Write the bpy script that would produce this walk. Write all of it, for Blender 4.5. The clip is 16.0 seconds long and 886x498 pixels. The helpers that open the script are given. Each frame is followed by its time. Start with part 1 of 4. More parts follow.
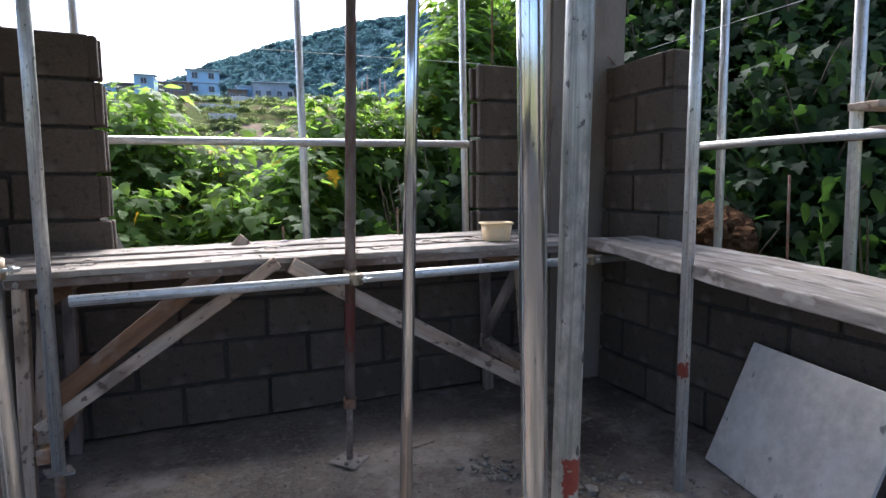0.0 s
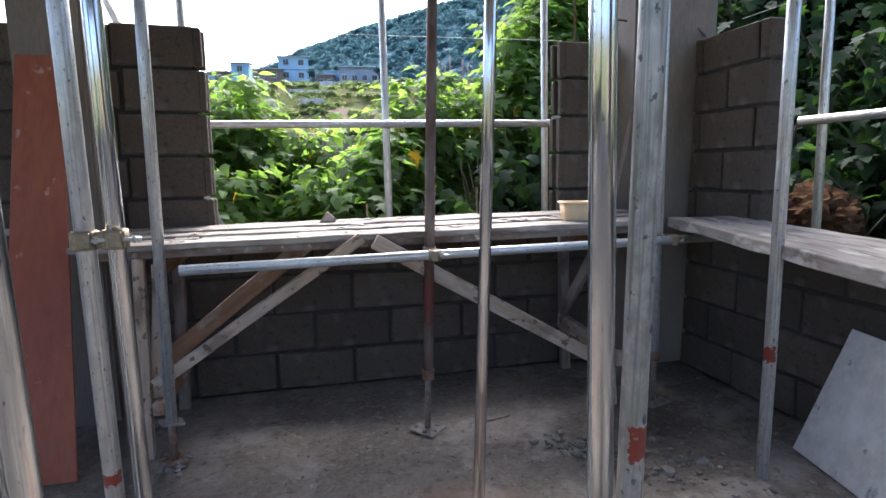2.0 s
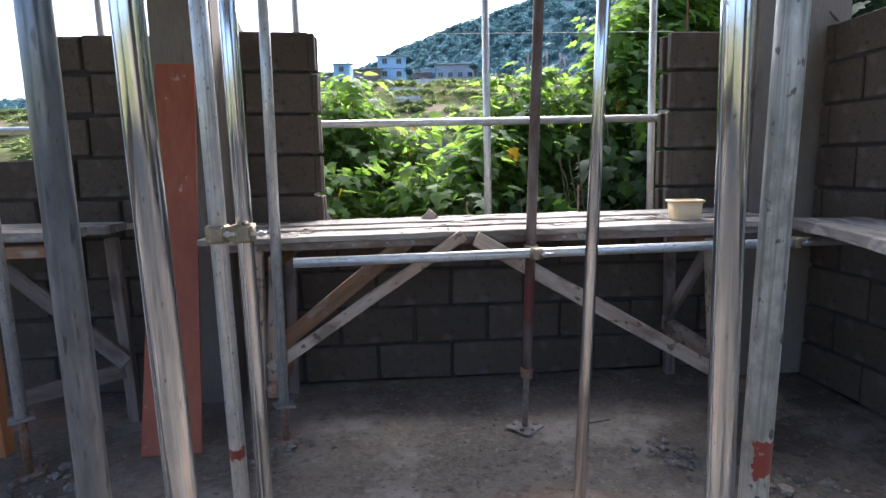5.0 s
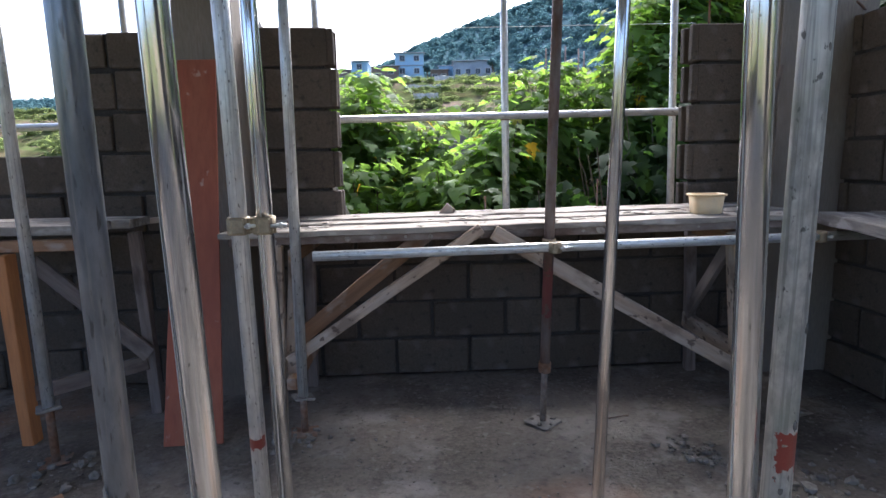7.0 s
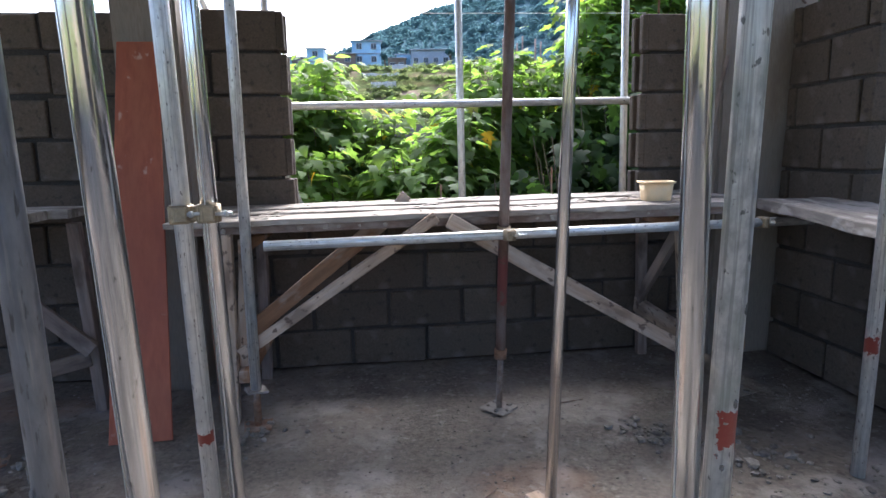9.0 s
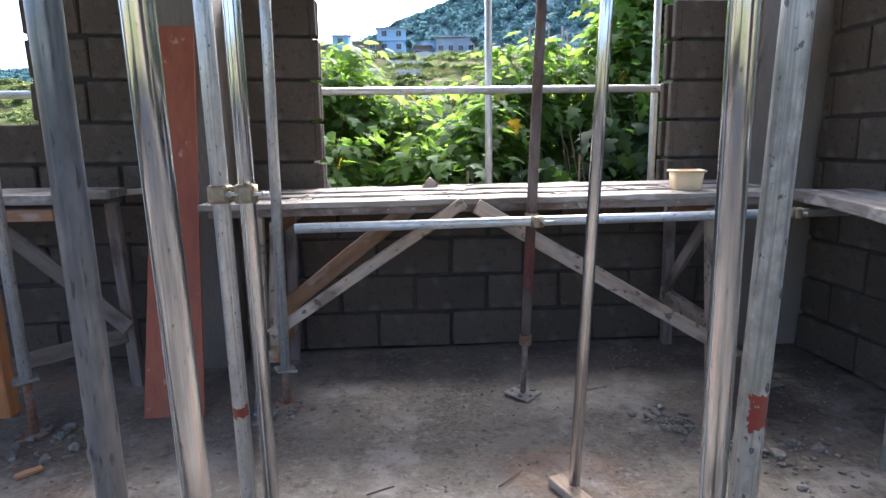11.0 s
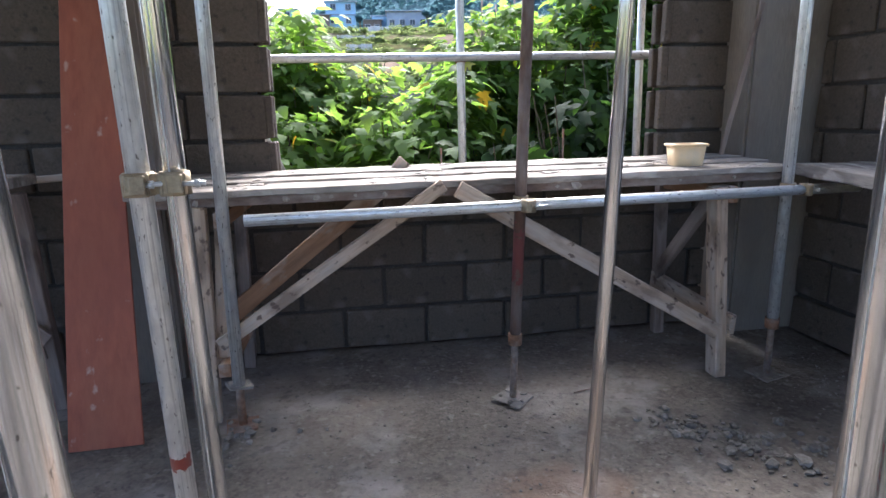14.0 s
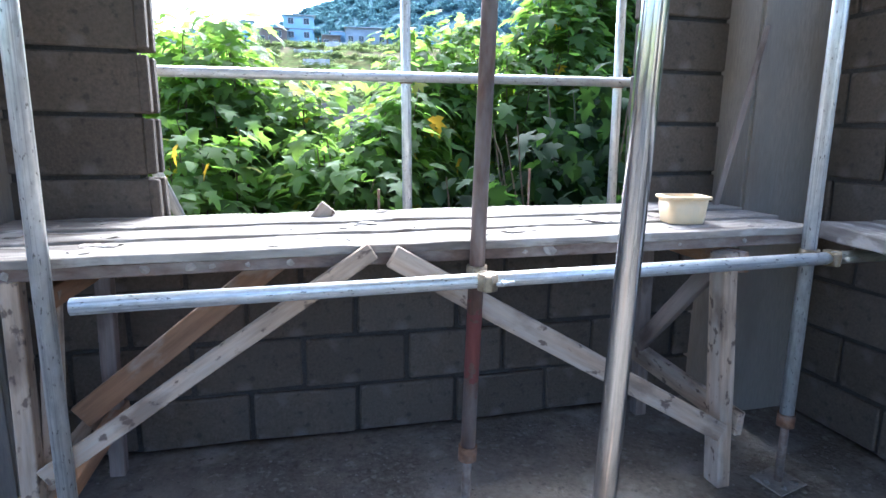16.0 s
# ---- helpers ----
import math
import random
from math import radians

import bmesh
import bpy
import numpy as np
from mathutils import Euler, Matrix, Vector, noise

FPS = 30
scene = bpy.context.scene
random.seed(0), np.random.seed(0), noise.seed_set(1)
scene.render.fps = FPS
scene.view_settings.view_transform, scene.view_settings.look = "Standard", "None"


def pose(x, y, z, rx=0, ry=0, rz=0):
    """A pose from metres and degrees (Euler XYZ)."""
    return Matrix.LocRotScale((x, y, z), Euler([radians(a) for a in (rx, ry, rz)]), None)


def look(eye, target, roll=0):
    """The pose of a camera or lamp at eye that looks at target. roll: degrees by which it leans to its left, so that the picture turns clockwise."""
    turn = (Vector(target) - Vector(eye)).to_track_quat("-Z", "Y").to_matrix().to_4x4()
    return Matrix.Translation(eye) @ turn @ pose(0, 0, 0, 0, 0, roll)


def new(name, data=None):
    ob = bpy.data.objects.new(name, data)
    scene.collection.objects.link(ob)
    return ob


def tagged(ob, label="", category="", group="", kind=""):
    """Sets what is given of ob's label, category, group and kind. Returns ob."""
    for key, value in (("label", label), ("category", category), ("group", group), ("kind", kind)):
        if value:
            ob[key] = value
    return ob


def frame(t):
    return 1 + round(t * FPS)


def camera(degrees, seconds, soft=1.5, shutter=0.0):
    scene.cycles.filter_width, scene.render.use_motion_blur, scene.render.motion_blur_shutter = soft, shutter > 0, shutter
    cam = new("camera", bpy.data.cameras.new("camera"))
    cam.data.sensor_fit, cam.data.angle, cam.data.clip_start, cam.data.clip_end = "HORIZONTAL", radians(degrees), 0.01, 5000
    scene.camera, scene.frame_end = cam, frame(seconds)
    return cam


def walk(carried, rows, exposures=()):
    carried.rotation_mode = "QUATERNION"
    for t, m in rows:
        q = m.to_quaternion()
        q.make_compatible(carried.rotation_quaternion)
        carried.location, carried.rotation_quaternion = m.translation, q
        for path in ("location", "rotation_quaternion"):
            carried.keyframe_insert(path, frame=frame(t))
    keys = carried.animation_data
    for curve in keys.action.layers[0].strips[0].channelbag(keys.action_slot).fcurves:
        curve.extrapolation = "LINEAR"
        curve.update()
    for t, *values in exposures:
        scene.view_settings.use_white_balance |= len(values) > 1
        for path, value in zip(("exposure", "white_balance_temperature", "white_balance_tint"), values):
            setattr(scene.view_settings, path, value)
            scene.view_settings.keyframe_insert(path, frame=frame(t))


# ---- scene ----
cam = camera(75.2, 16.0)
PATH = [
    (0, (-0.046, 0.967, 1.196), (0.695, 2.811, 0.969), -0.4),
    (0.5, (-0.053, 0.921, 1.191), (0.617, 2.79, 0.948), -0.5),
    (1, (-0.058, 0.914, 1.193), (0.54, 2.804, 0.93), -0.5),
    (1.5, (-0.055, 0.913, 1.188), (0.47, 2.823, 0.915), -0.7),
    (2, (-0.05, 0.909, 1.184), (0.421, 2.832, 0.898), -0.8),
    (2.5, (-0.066, 0.909, 1.184), (0.342, 2.845, 0.89), -0.9),
    (3, (-0.063, 0.917, 1.182), (0.286, 2.863, 0.884), -1.2),
    (3.5, (-0.085, 0.922, 1.183), (0.212, 2.877, 0.88), -1.1),
    (4, (-0.085, 0.918, 1.19), (0.157, 2.88, 0.888), -1.2),
    (4.5, (-0.091, 0.907, 1.195), (0.105, 2.875, 0.898), -1.1),
    (6.8, (-0.089, 0.901, 1.169), (-0.007, 2.878, 0.877), -1.2),
    (7, (-0.094, 0.901, 1.178), (0.002, 2.876, 0.875), -1.2),
    (7.5, (-0.038, 0.916, 1.183), (0.108, 2.885, 0.867), -1.3),
    (8, (-0.029, 0.924, 1.176), (0.17, 2.887, 0.852), -1.4),
    (8.5, (-0.053, 0.919, 1.173), (0.18, 2.877, 0.84), -1.3),
    (9, (-0.073, 0.914, 1.168), (0.161, 2.87, 0.828), -1.1),
    (11.5, (-0.101, 0.89, 1.156), (0.042, 2.846, 0.765), -0.7),
    (12, (-0.088, 0.889, 1.157), (0.048, 2.842, 0.75), -0.9),
    (12.5, (-0.089, 0.943, 1.15), (0.075, 2.891, 0.726), -1.1),
    (13, (-0.131, 1.08, 1.146), (0.067, 3.021, 0.705), -1.2),
    (13.5, (-0.151, 1.162, 1.139), (0.097, 3.095, 0.693), -1.4),
    (14, (-0.15, 1.239, 1.14), (0.155, 3.163, 0.686), -1.1),
    (14.5, (-0.113, 1.39, 1.167), (0.209, 3.312, 0.716), -0.9),
    (15, (-0.075, 1.539, 1.182), (0.29, 3.457, 0.746), -0.4),
    (15.5, (-0.063, 1.752, 1.209), (0.339, 3.666, 0.793), 0.4),
    (16, (0.023, 1.816, 1.203), (0.478, 3.723, 0.806), 0.6),
]
walk(cam, [(t, look(eye, target, roll)) for t, eye, target, roll in PATH], [(0.0, 1.98, 5720, 12), (1.5, 2.16, 5720, 12), (3.5, 2.34, 5720, 12), (4.7, 2.26, 5720, 12), (7.0, 2.06, 5720, 12), (9.0, 2.36, 5720, 12), (12.5, 2.56, 5720, 12), (14.5, 2.62, 5720, 12), (15.3, 2.68, 5680, 12), (16.0, 3.15, 5150, 8)])

# ---- world and light ----
SUN_EL, SUN_AZ = radians(45), radians(14)      # azimuth from +y towards +x
world = bpy.data.worlds.new("sky")
scene.world = world
world.use_nodes = True
wn = world.node_tree.nodes
sky = wn.new("ShaderNodeTexSky")
sky.sky_type = 'NISHITA'
sky.sun_disc = False
sky.sun_elevation, sky.sun_rotation = SUN_EL, SUN_AZ
sky.dust_density, sky.air_density, sky.ozone_density = 5.0, 0.7, 1.0
wn["Background"].inputs["Strength"].default_value = 0.15
world.node_tree.links.new(sky.outputs[0], wn["Background"].inputs[0])
sun = new("sun", bpy.data.lights.new("sun", 'SUN'))
sun.data.energy, sun.data.angle, sun.data.color = 2.1, radians(34), (1.0, 0.95, 0.88)
sd = Vector((math.sin(SUN_AZ) * math.cos(SUN_EL), math.cos(SUN_AZ) * math.cos(SUN_EL), math.sin(SUN_EL)))
sun.matrix_world = look(sd * 50, (0, 0, 0))


# ---- materials ----
def mat(name, base, rough=0.8, metal=0.0, var=0.25, grain=60.0, stain=4.0, bump=0.3, tint=None, mix=0.5, spread=0.0, coords="Object", stretch=None, dist=0.004):
    """Base colour varied by grain and stains, with bump; tint is the stain's colour."""
    m = bpy.data.materials.new(name)
    m.use_nodes = True
    nt = m.node_tree
    n, l = nt.nodes, nt.links
    b = n["Principled BSDF"]
    b.inputs["Roughness"].default_value, b.inputs["Metallic"].default_value = rough, metal
    tc = n.new("ShaderNodeTexCoord")
    src = tc.outputs[coords]
    info = n.new("ShaderNodeObjectInfo")
    add = n.new("ShaderNodeVectorMath")
    add.operation = 'ADD'
    l.new(src, add.inputs[0])
    sc = n.new("ShaderNodeVectorMath")
    sc.operation = 'SCALE'
    sc.inputs[0].default_value = (37, 91, 53)
    l.new(info.outputs["Random"], sc.inputs["Scale"])
    l.new(sc.outputs[0], add.inputs[1])
    src = add.outputs[0]
    if stretch:
        mp = n.new("ShaderNodeMapping")
        mp.inputs["Scale"].default_value = stretch
        l.new(src, mp.inputs[0])
        src = mp.outputs[0]

    def noise_tex(scale, detail, rgh=0.6):
        t = n.new("ShaderNodeTexNoise")
        t.inputs["Scale"].default_value, t.inputs["Detail"].default_value, t.inputs["Roughness"].default_value = scale, detail, rgh
        l.new(src, t.inputs["Vector"])
        return t
    g, s = noise_tex(grain, 4), noise_tex(stain, 5, 0.65)
    r = n.new("ShaderNodeValToRGB")
    c = Vector(base)
    r.color_ramp.elements[0].position, r.color_ramp.elements[1].position = 0.3, 0.7
    r.color_ramp.elements[0].color = (*(c * (1 - var)), 1)
    r.color_ramp.elements[1].color = (*(c * (1 + var)), 1)
    l.new(g.outputs["Fac"], r.inputs[0])
    r2 = n.new("ShaderNodeValToRGB")
    r2.color_ramp.elements[0].position, r2.color_ramp.elements[1].position = 0.42, 0.68
    l.new(s.outputs["Fac"], r2.inputs[0])
    mx = n.new("ShaderNodeMix")
    mx.data_type = 'RGBA'
    f = n.new("ShaderNodeMath")
    f.operation = 'MULTIPLY'
    f.inputs[1].default_value = mix
    l.new(r2.outputs[0], f.inputs[0])
    l.new(f.outputs[0], mx.inputs["Factor"])
    l.new(r.outputs[0], mx.inputs["A"])
    mx.inputs["B"].default_value = (*(tint or tuple(c * 0.6)), 1)
    out = mx.outputs["Result"]
    if spread:
        hv = n.new("ShaderNodeHueSaturation")
        mr = n.new("ShaderNodeMapRange")
        mr.inputs["To Min"].default_value, mr.inputs["To Max"].default_value = 1 - spread, 1 + spread
        l.new(info.outputs["Random"], mr.inputs[0])
        l.new(mr.outputs[0], hv.inputs["Value"])
        l.new(out, hv.inputs["Color"])
        out = hv.outputs[0]
    l.new(out, b.inputs["Base Color"])
    bp = n.new("ShaderNodeBump")
    bp.inputs["Strength"].default_value, bp.inputs["Distance"].default_value = bump, dist
    ad = n.new("ShaderNodeMath")
    ad.operation = 'ADD'
    l.new(g.outputs["Fac"], ad.inputs[0])
    l.new(s.outputs["Fac"], ad.inputs[1])
    l.new(ad.outputs[0], bp.inputs["Height"])
    l.new(bp.outputs[0], b.inputs["Normal"])
    rr = n.new("ShaderNodeMapRange")
    rr.inputs["To Min"].default_value, rr.inputs["To Max"].default_value = max(0.05, rough - 0.12), min(1, rough + 0.12)
    l.new(s.outputs["Fac"], rr.inputs[0])
    l.new(rr.outputs[0], b.inputs["Roughness"])
    return m


def leaf_mat(name, base, trans, var=0.35, yellow=None):
    """Thin leaf: diffuse, translucent and a waxy gloss."""
    m = bpy.data.materials.new(name)
    m.use_nodes = True
    n, l = m.node_tree.nodes, m.node_tree.links
    b, out = n["Principled BSDF"], n["Material Output"]
    b.inputs["Roughness"].default_value = 0.6
    b.inputs["Specular IOR Level"].default_value = 0.09
    geo = n.new("ShaderNodeNewGeometry")
    info = n.new("ShaderNodeObjectInfo")
    ad = n.new("ShaderNodeMath")
    ad.operation = 'ADD'
    l.new(geo.outputs["Random Per Island"], ad.inputs[0])
    l.new(info.outputs["Random"], ad.inputs[1])
    fr = n.new("ShaderNodeMath")
    fr.operation = 'FRACT'
    l.new(ad.outputs[0], fr.inputs[0])
    r = n.new("ShaderNodeValToRGB")
    c = Vector(base)
    e = r.color_ramp.elements
    e[0].color, e[1].color = (*(c * (1 - var)), 1), (*(c * (1 + var)), 1)
    if yellow:
        k = e.new(0.992)
        k.color = (*(c * (1 + var)), 1)
        e[len(e) - 1].color = (*yellow, 1)
    l.new(fr.outputs[0], r.inputs[0])
    l.new(r.outputs[0], b.inputs["Base Color"])
    t = n.new("ShaderNodeBsdfTranslucent")
    hv = n.new("ShaderNodeMix")
    hv.data_type, hv.blend_type = 'RGBA', 'MULTIPLY'
    hv.inputs["Factor"].default_value = 1.0
    hv.inputs["B"].default_value = (*trans, 1)
    l.new(r.outputs[0], hv.inputs["A"])
    l.new(hv.outputs["Result"], t.inputs[0])
    mx = n.new("ShaderNodeMixShader")
    mx.inputs[0].default_value = 0.5
    l.new(b.outputs[0], mx.inputs[1])
    l.new(t.outputs[0], mx.inputs[2])
    l.new(mx.outputs[0], out.inputs[0])
    return m


def banded(m, color, z0, z1, side=None, noise_scale=25.0, rough=0.6, ragged=0.03):
    """Paint left on a tube between two heights along its length, ragged at the edges; side: the way the paint faces."""
    n, l = m.node_tree.nodes, m.node_tree.links
    b = n["Principled BSDF"]
    old = b.inputs["Base Color"].links[0].from_socket
    tc = n.new("ShaderNodeTexCoord")
    sep = n.new("ShaderNodeSeparateXYZ")
    l.new(tc.outputs["Object"], sep.inputs[0])
    nz = n.new("ShaderNodeTexNoise")
    nz.inputs["Scale"].default_value, nz.inputs["Detail"].default_value = noise_scale, 6
    l.new(tc.outputs["Object"], nz.inputs["Vector"])
    off = n.new("ShaderNodeMath")
    off.operation = 'MULTIPLY_ADD'
    off.inputs[1].default_value, off.inputs[2].default_value = ragged * 4, -ragged * 2
    l.new(nz.outputs["Fac"], off.inputs[0])
    zz = n.new("ShaderNodeMath")
    zz.operation = 'ADD'
    l.new(sep.outputs["Z"], zz.inputs[0])
    l.new(off.outputs[0], zz.inputs[1])
    lo = n.new("ShaderNodeMath")
    lo.operation = 'GREATER_THAN'
    lo.inputs[1].default_value = z0
    hi = n.new("ShaderNodeMath")
    hi.operation = 'LESS_THAN'
    hi.inputs[1].default_value = z1
    l.new(zz.outputs[0], lo.inputs[0])
    l.new(zz.outputs[0], hi.inputs[0])
    f = n.new("ShaderNodeMath")
    f.operation = 'MULTIPLY'
    l.new(lo.outputs[0], f.inputs[0])
    l.new(hi.outputs[0], f.inputs[1])
    fac = f.outputs[0]
    if side:
        dt = n.new("ShaderNodeVectorMath")
        dt.operation = 'DOT_PRODUCT'
        l.new(tc.outputs["Object"], dt.inputs[0])
        dt.inputs[1].default_value = side
        gg = n.new("ShaderNodeMath")
        gg.operation = 'GREATER_THAN'
        gg.inputs[1].default_value = 0.005
        rag = n.new("ShaderNodeTexNoise")
        rag.inputs["Scale"].default_value, rag.inputs["Detail"].default_value = noise_scale * 2.3, 5
        l.new(tc.outputs["Object"], rag.inputs["Vector"])
        rm = n.new("ShaderNodeMath")
        rm.operation = 'MULTIPLY_ADD'
        rm.inputs[1].default_value = 0.034
        l.new(rag.outputs["Fac"], rm.inputs[0])
        l.new(dt.outputs["Value"], rm.inputs[2])
        sh = n.new("ShaderNodeMath")
        sh.operation = 'SUBTRACT'
        sh.inputs[1].default_value = 0.017
        l.new(rm.outputs[0], sh.inputs[0])
        l.new(sh.outputs[0], gg.inputs[0])
        f2 = n.new("ShaderNodeMath")
        f2.operation = 'MULTIPLY'
        l.new(fac, f2.inputs[0])
        l.new(gg.outputs[0], f2.inputs[1])
        fac = f2.outputs[0]
    mx = n.new("ShaderNodeMix")
    mx.data_type = 'RGBA'
    l.new(fac, mx.inputs["Factor"])
    l.new(old, mx.inputs["A"])
    mx.inputs["B"].default_value = (*color, 1)
    l.new(mx.outputs["Result"], b.inputs["Base Color"])
    inv = n.new("ShaderNodeMath")
    inv.operation = 'MULTIPLY_ADD'
    mt = b.inputs["Metallic"].default_value
    inv.inputs[1].default_value, inv.inputs[2].default_value = -mt, mt
    l.new(fac, inv.inputs[0])
    l.new(inv.outputs[0], b.inputs["Metallic"])
    return m


def overlay(m, color, scale, lo, hi, amount, stretch=(1, 1, 1), detail=4):
    """Lays patches of another colour over a material where a noise is high."""
    n, l = m.node_tree.nodes, m.node_tree.links
    b = n["Principled BSDF"]
    old = b.inputs["Base Color"].links[0].from_socket
    tc = n.new("ShaderNodeTexCoord")
    mp = n.new("ShaderNodeMapping")
    mp.inputs["Scale"].default_value = stretch
    mp.inputs["Location"].default_value = (scale * 1.7, scale * 0.3, 4.1)
    l.new(tc.outputs["Object"], mp.inputs[0])
    t = n.new("ShaderNodeTexNoise")
    t.inputs["Scale"].default_value, t.inputs["Detail"].default_value = scale, detail
    l.new(mp.outputs[0], t.inputs["Vector"])
    mr = n.new("ShaderNodeMapRange")
    mr.inputs["From Min"].default_value, mr.inputs["From Max"].default_value, mr.inputs["To Max"].default_value = lo, hi, amount
    l.new(t.outputs["Fac"], mr.inputs[0])
    mx = n.new("ShaderNodeMix")
    mx.data_type = 'RGBA'
    l.new(mr.outputs[0], mx.inputs["Factor"])
    l.new(old, mx.inputs["A"])
    mx.inputs["B"].default_value = (*color, 1)
    l.new(mx.outputs["Result"], b.inputs["Base Color"])
    return m


def dull(m):
    m.node_tree.nodes["Principled BSDF"].inputs["Specular IOR Level"].default_value = 0.0
    return m


M_BLOCK = mat("concrete_block", (0.094, 0.075, 0.058), 0.92, var=0.22, grain=90, stain=7, bump=0.8, spread=0.16, tint=(0.080, 0.068, 0.055), mix=0.55)
M_MORTAR = mat("mortar", (0.052, 0.048, 0.043), 0.95, var=0.3, grain=120, stain=12, bump=0.8)
M_COLUMN = mat("cast_concrete", (0.21, 0.18, 0.145), 0.9, var=0.18, grain=40, stain=2.5, bump=0.25, tint=(0.17, 0.158, 0.14), mix=0.6, stretch=(3, 3, 0.5))
M_FLOOR = mat("dusty_concrete_floor", (0.124, 0.108, 0.090), 0.93, var=0.35, grain=55, stain=2.6, bump=1.0, tint=(0.25, 0.217, 0.18), mix=0.6, dist=0.006)
# Paled so that the unseen soffit bounces more fill into the room.
M_SLAB = mat("slab_soffit", (0.50, 0.46, 0.40), 0.85, var=0.15, grain=20, stain=1.5)
M_PLANK = mat("mortar_caked_plank", (0.235, 0.205, 0.175), 0.9, var=0.25, grain=30, stain=5, bump=0.7, tint=(0.32, 0.295, 0.26), mix=0.8, stretch=(0.35, 1.6, 1.6), spread=0.1)
M_LUMBER = mat("raw_lumber", (0.37, 0.27, 0.19), 0.85, var=0.3, grain=25, stain=6, bump=0.5, tint=(0.46, 0.41, 0.35), mix=0.8, stretch=(0.25, 2.5, 2.5), spread=0.12)
M_ORANGE = mat("fresh_orange_lumber", (0.46, 0.19, 0.065), 0.75, var=0.2, grain=25, stain=5, bump=0.4, tint=(0.36, 0.15, 0.06), mix=0.5, stretch=(0.25, 2.5, 2.5))
M_LUMBER2 = mat("orange_lumber", (0.29, 0.155, 0.08), 0.75, var=0.25, grain=25, stain=5, bump=0.4, tint=(0.28, 0.16, 0.09), mix=0.5, stretch=(0.25, 2.5, 2.5), spread=0.12)
M_LEDGER = mat("stained_beam", (0.12, 0.08, 0.06), 0.9, var=0.3, grain=30, stain=9, bump=0.5, tint=(0.28, 0.25, 0.22), mix=0.7, stretch=(0.6, 1.5, 1.5))
M_RED = mat("red_primed_plywood", (0.29, 0.078, 0.038), 0.7, var=0.16, grain=14, stain=3.5, bump=0.2, tint=(0.31, 0.11, 0.058), mix=0.65, stretch=(2.5, 2.5, 0.35))
M_PANEL = mat("splattered_panel", (0.50, 0.475, 0.43), 0.92, var=0.14, grain=25, stain=9, bump=0.3, tint=(0.34, 0.33, 0.315), mix=0.5)
M_GALV = mat("galvanised_steel", (0.86, 0.87, 0.87), 0.17, 0.95, var=0.08, grain=60, stain=14, bump=0.03, tint=(0.60, 0.62, 0.63), mix=0.5, stretch=(1, 1, 0.12), spread=0.06)
M_GALV_DULL = mat("weathered_galvanised_steel", (0.64, 0.65, 0.63), 0.38, 0.55, var=0.2, grain=60, stain=12, bump=0.12, tint=(0.55, 0.53, 0.49), mix=0.6, stretch=(1, 1, 0.4), spread=0.08)
M_GALV_MOTTLED = mat("mortar_spattered_steel", (0.56, 0.56, 0.52), 0.45, 0.4, var=0.3, grain=55, stain=30, bump=0.3, tint=(0.27, 0.26, 0.24), mix=0.6, stretch=(1, 1, 0.6))
M_DARKPIPE = mat("dark_steel", (0.24, 0.265, 0.30), 0.33, 0.7, var=0.25, grain=50, stain=9, bump=0.15, tint=(0.17, 0.18, 0.195), mix=0.5, stretch=(1, 1, 0.3))
M_RUSTPAINT = mat("rusty_painted_steel", (0.13, 0.075, 0.055), 0.6, 0.3, var=0.3, grain=40, stain=9, bump=0.3, tint=(0.27, 0.25, 0.24), mix=0.8, stretch=(1, 1, 0.3))
M_RUST = mat("rusted_steel", (0.20, 0.105, 0.06), 0.85, 0.2, var=0.35, grain=60, stain=14, bump=0.6, tint=(0.30, 0.27, 0.24), mix=0.6)
M_ZINC = mat("yellow_zinc_coupler", (0.36, 0.29, 0.19), 0.5, 0.45, var=0.3, grain=50, stain=24, bump=0.3, tint=(0.20, 0.15, 0.10), mix=0.8)
M_BUCKET = mat("cream_plastic", (0.78, 0.58, 0.33), 0.45, var=0.05, grain=20, stain=12, bump=0.05, tint=(0.60, 0.52, 0.36), mix=0.5)
M_PLATE = mat("dusty_steel_plate", (0.20, 0.18, 0.16), 0.9, 0.1, var=0.3, grain=60, stain=14, bump=0.6, tint=(0.28, 0.26, 0.24), mix=0.7)
M_STRING = mat("white_nylon_string", (0.75, 0.74, 0.70), 0.7, var=0.05, bump=0.0)
M_STONE = mat("rubble_stone", (0.19, 0.175, 0.155), 0.95, var=0.35, grain=50, stain=10, bump=0.8, spread=0.25)
M_SOIL = mat("garden_soil_and_grass", (0.075, 0.09, 0.035), 1.0, var=0.5, grain=2.0, stain=0.35, bump=0.8, tint=(0.10, 0.07, 0.045), mix=0.8, dist=0.05)
M_ROCK = mat("brown_clay_rock", (0.075, 0.042, 0.022), 0.95, var=0.3, grain=14, stain=3, bump=0.6, tint=(0.035, 0.021, 0.013), mix=0.7, dist=0.03)
M_STEM = mat("plant_stem", (0.10, 0.075, 0.045), 0.8, var=0.3, grain=30, stain=5)
M_LEAF = leaf_mat("sunlit_leaf", (0.066, 0.108, 0.034), (4.6, 4.5, 2.0), var=0.35, yellow=(0.45, 0.30, 0.02))
# Dark bank leaf; also stands in for shade under the window bushes.
M_LEAF_DARK = leaf_mat("bank_and_shade_leaf", (0.019, 0.039, 0.015), (2.8, 2.9, 1.1), var=0.5)
# Bluish leaf and floor colours stand in for haze over the far hill.
M_FOREST = leaf_mat("hazed_forest_leaves", (0.074, 0.140, 0.150), (1.15, 1.15, 1.15), var=0.06)
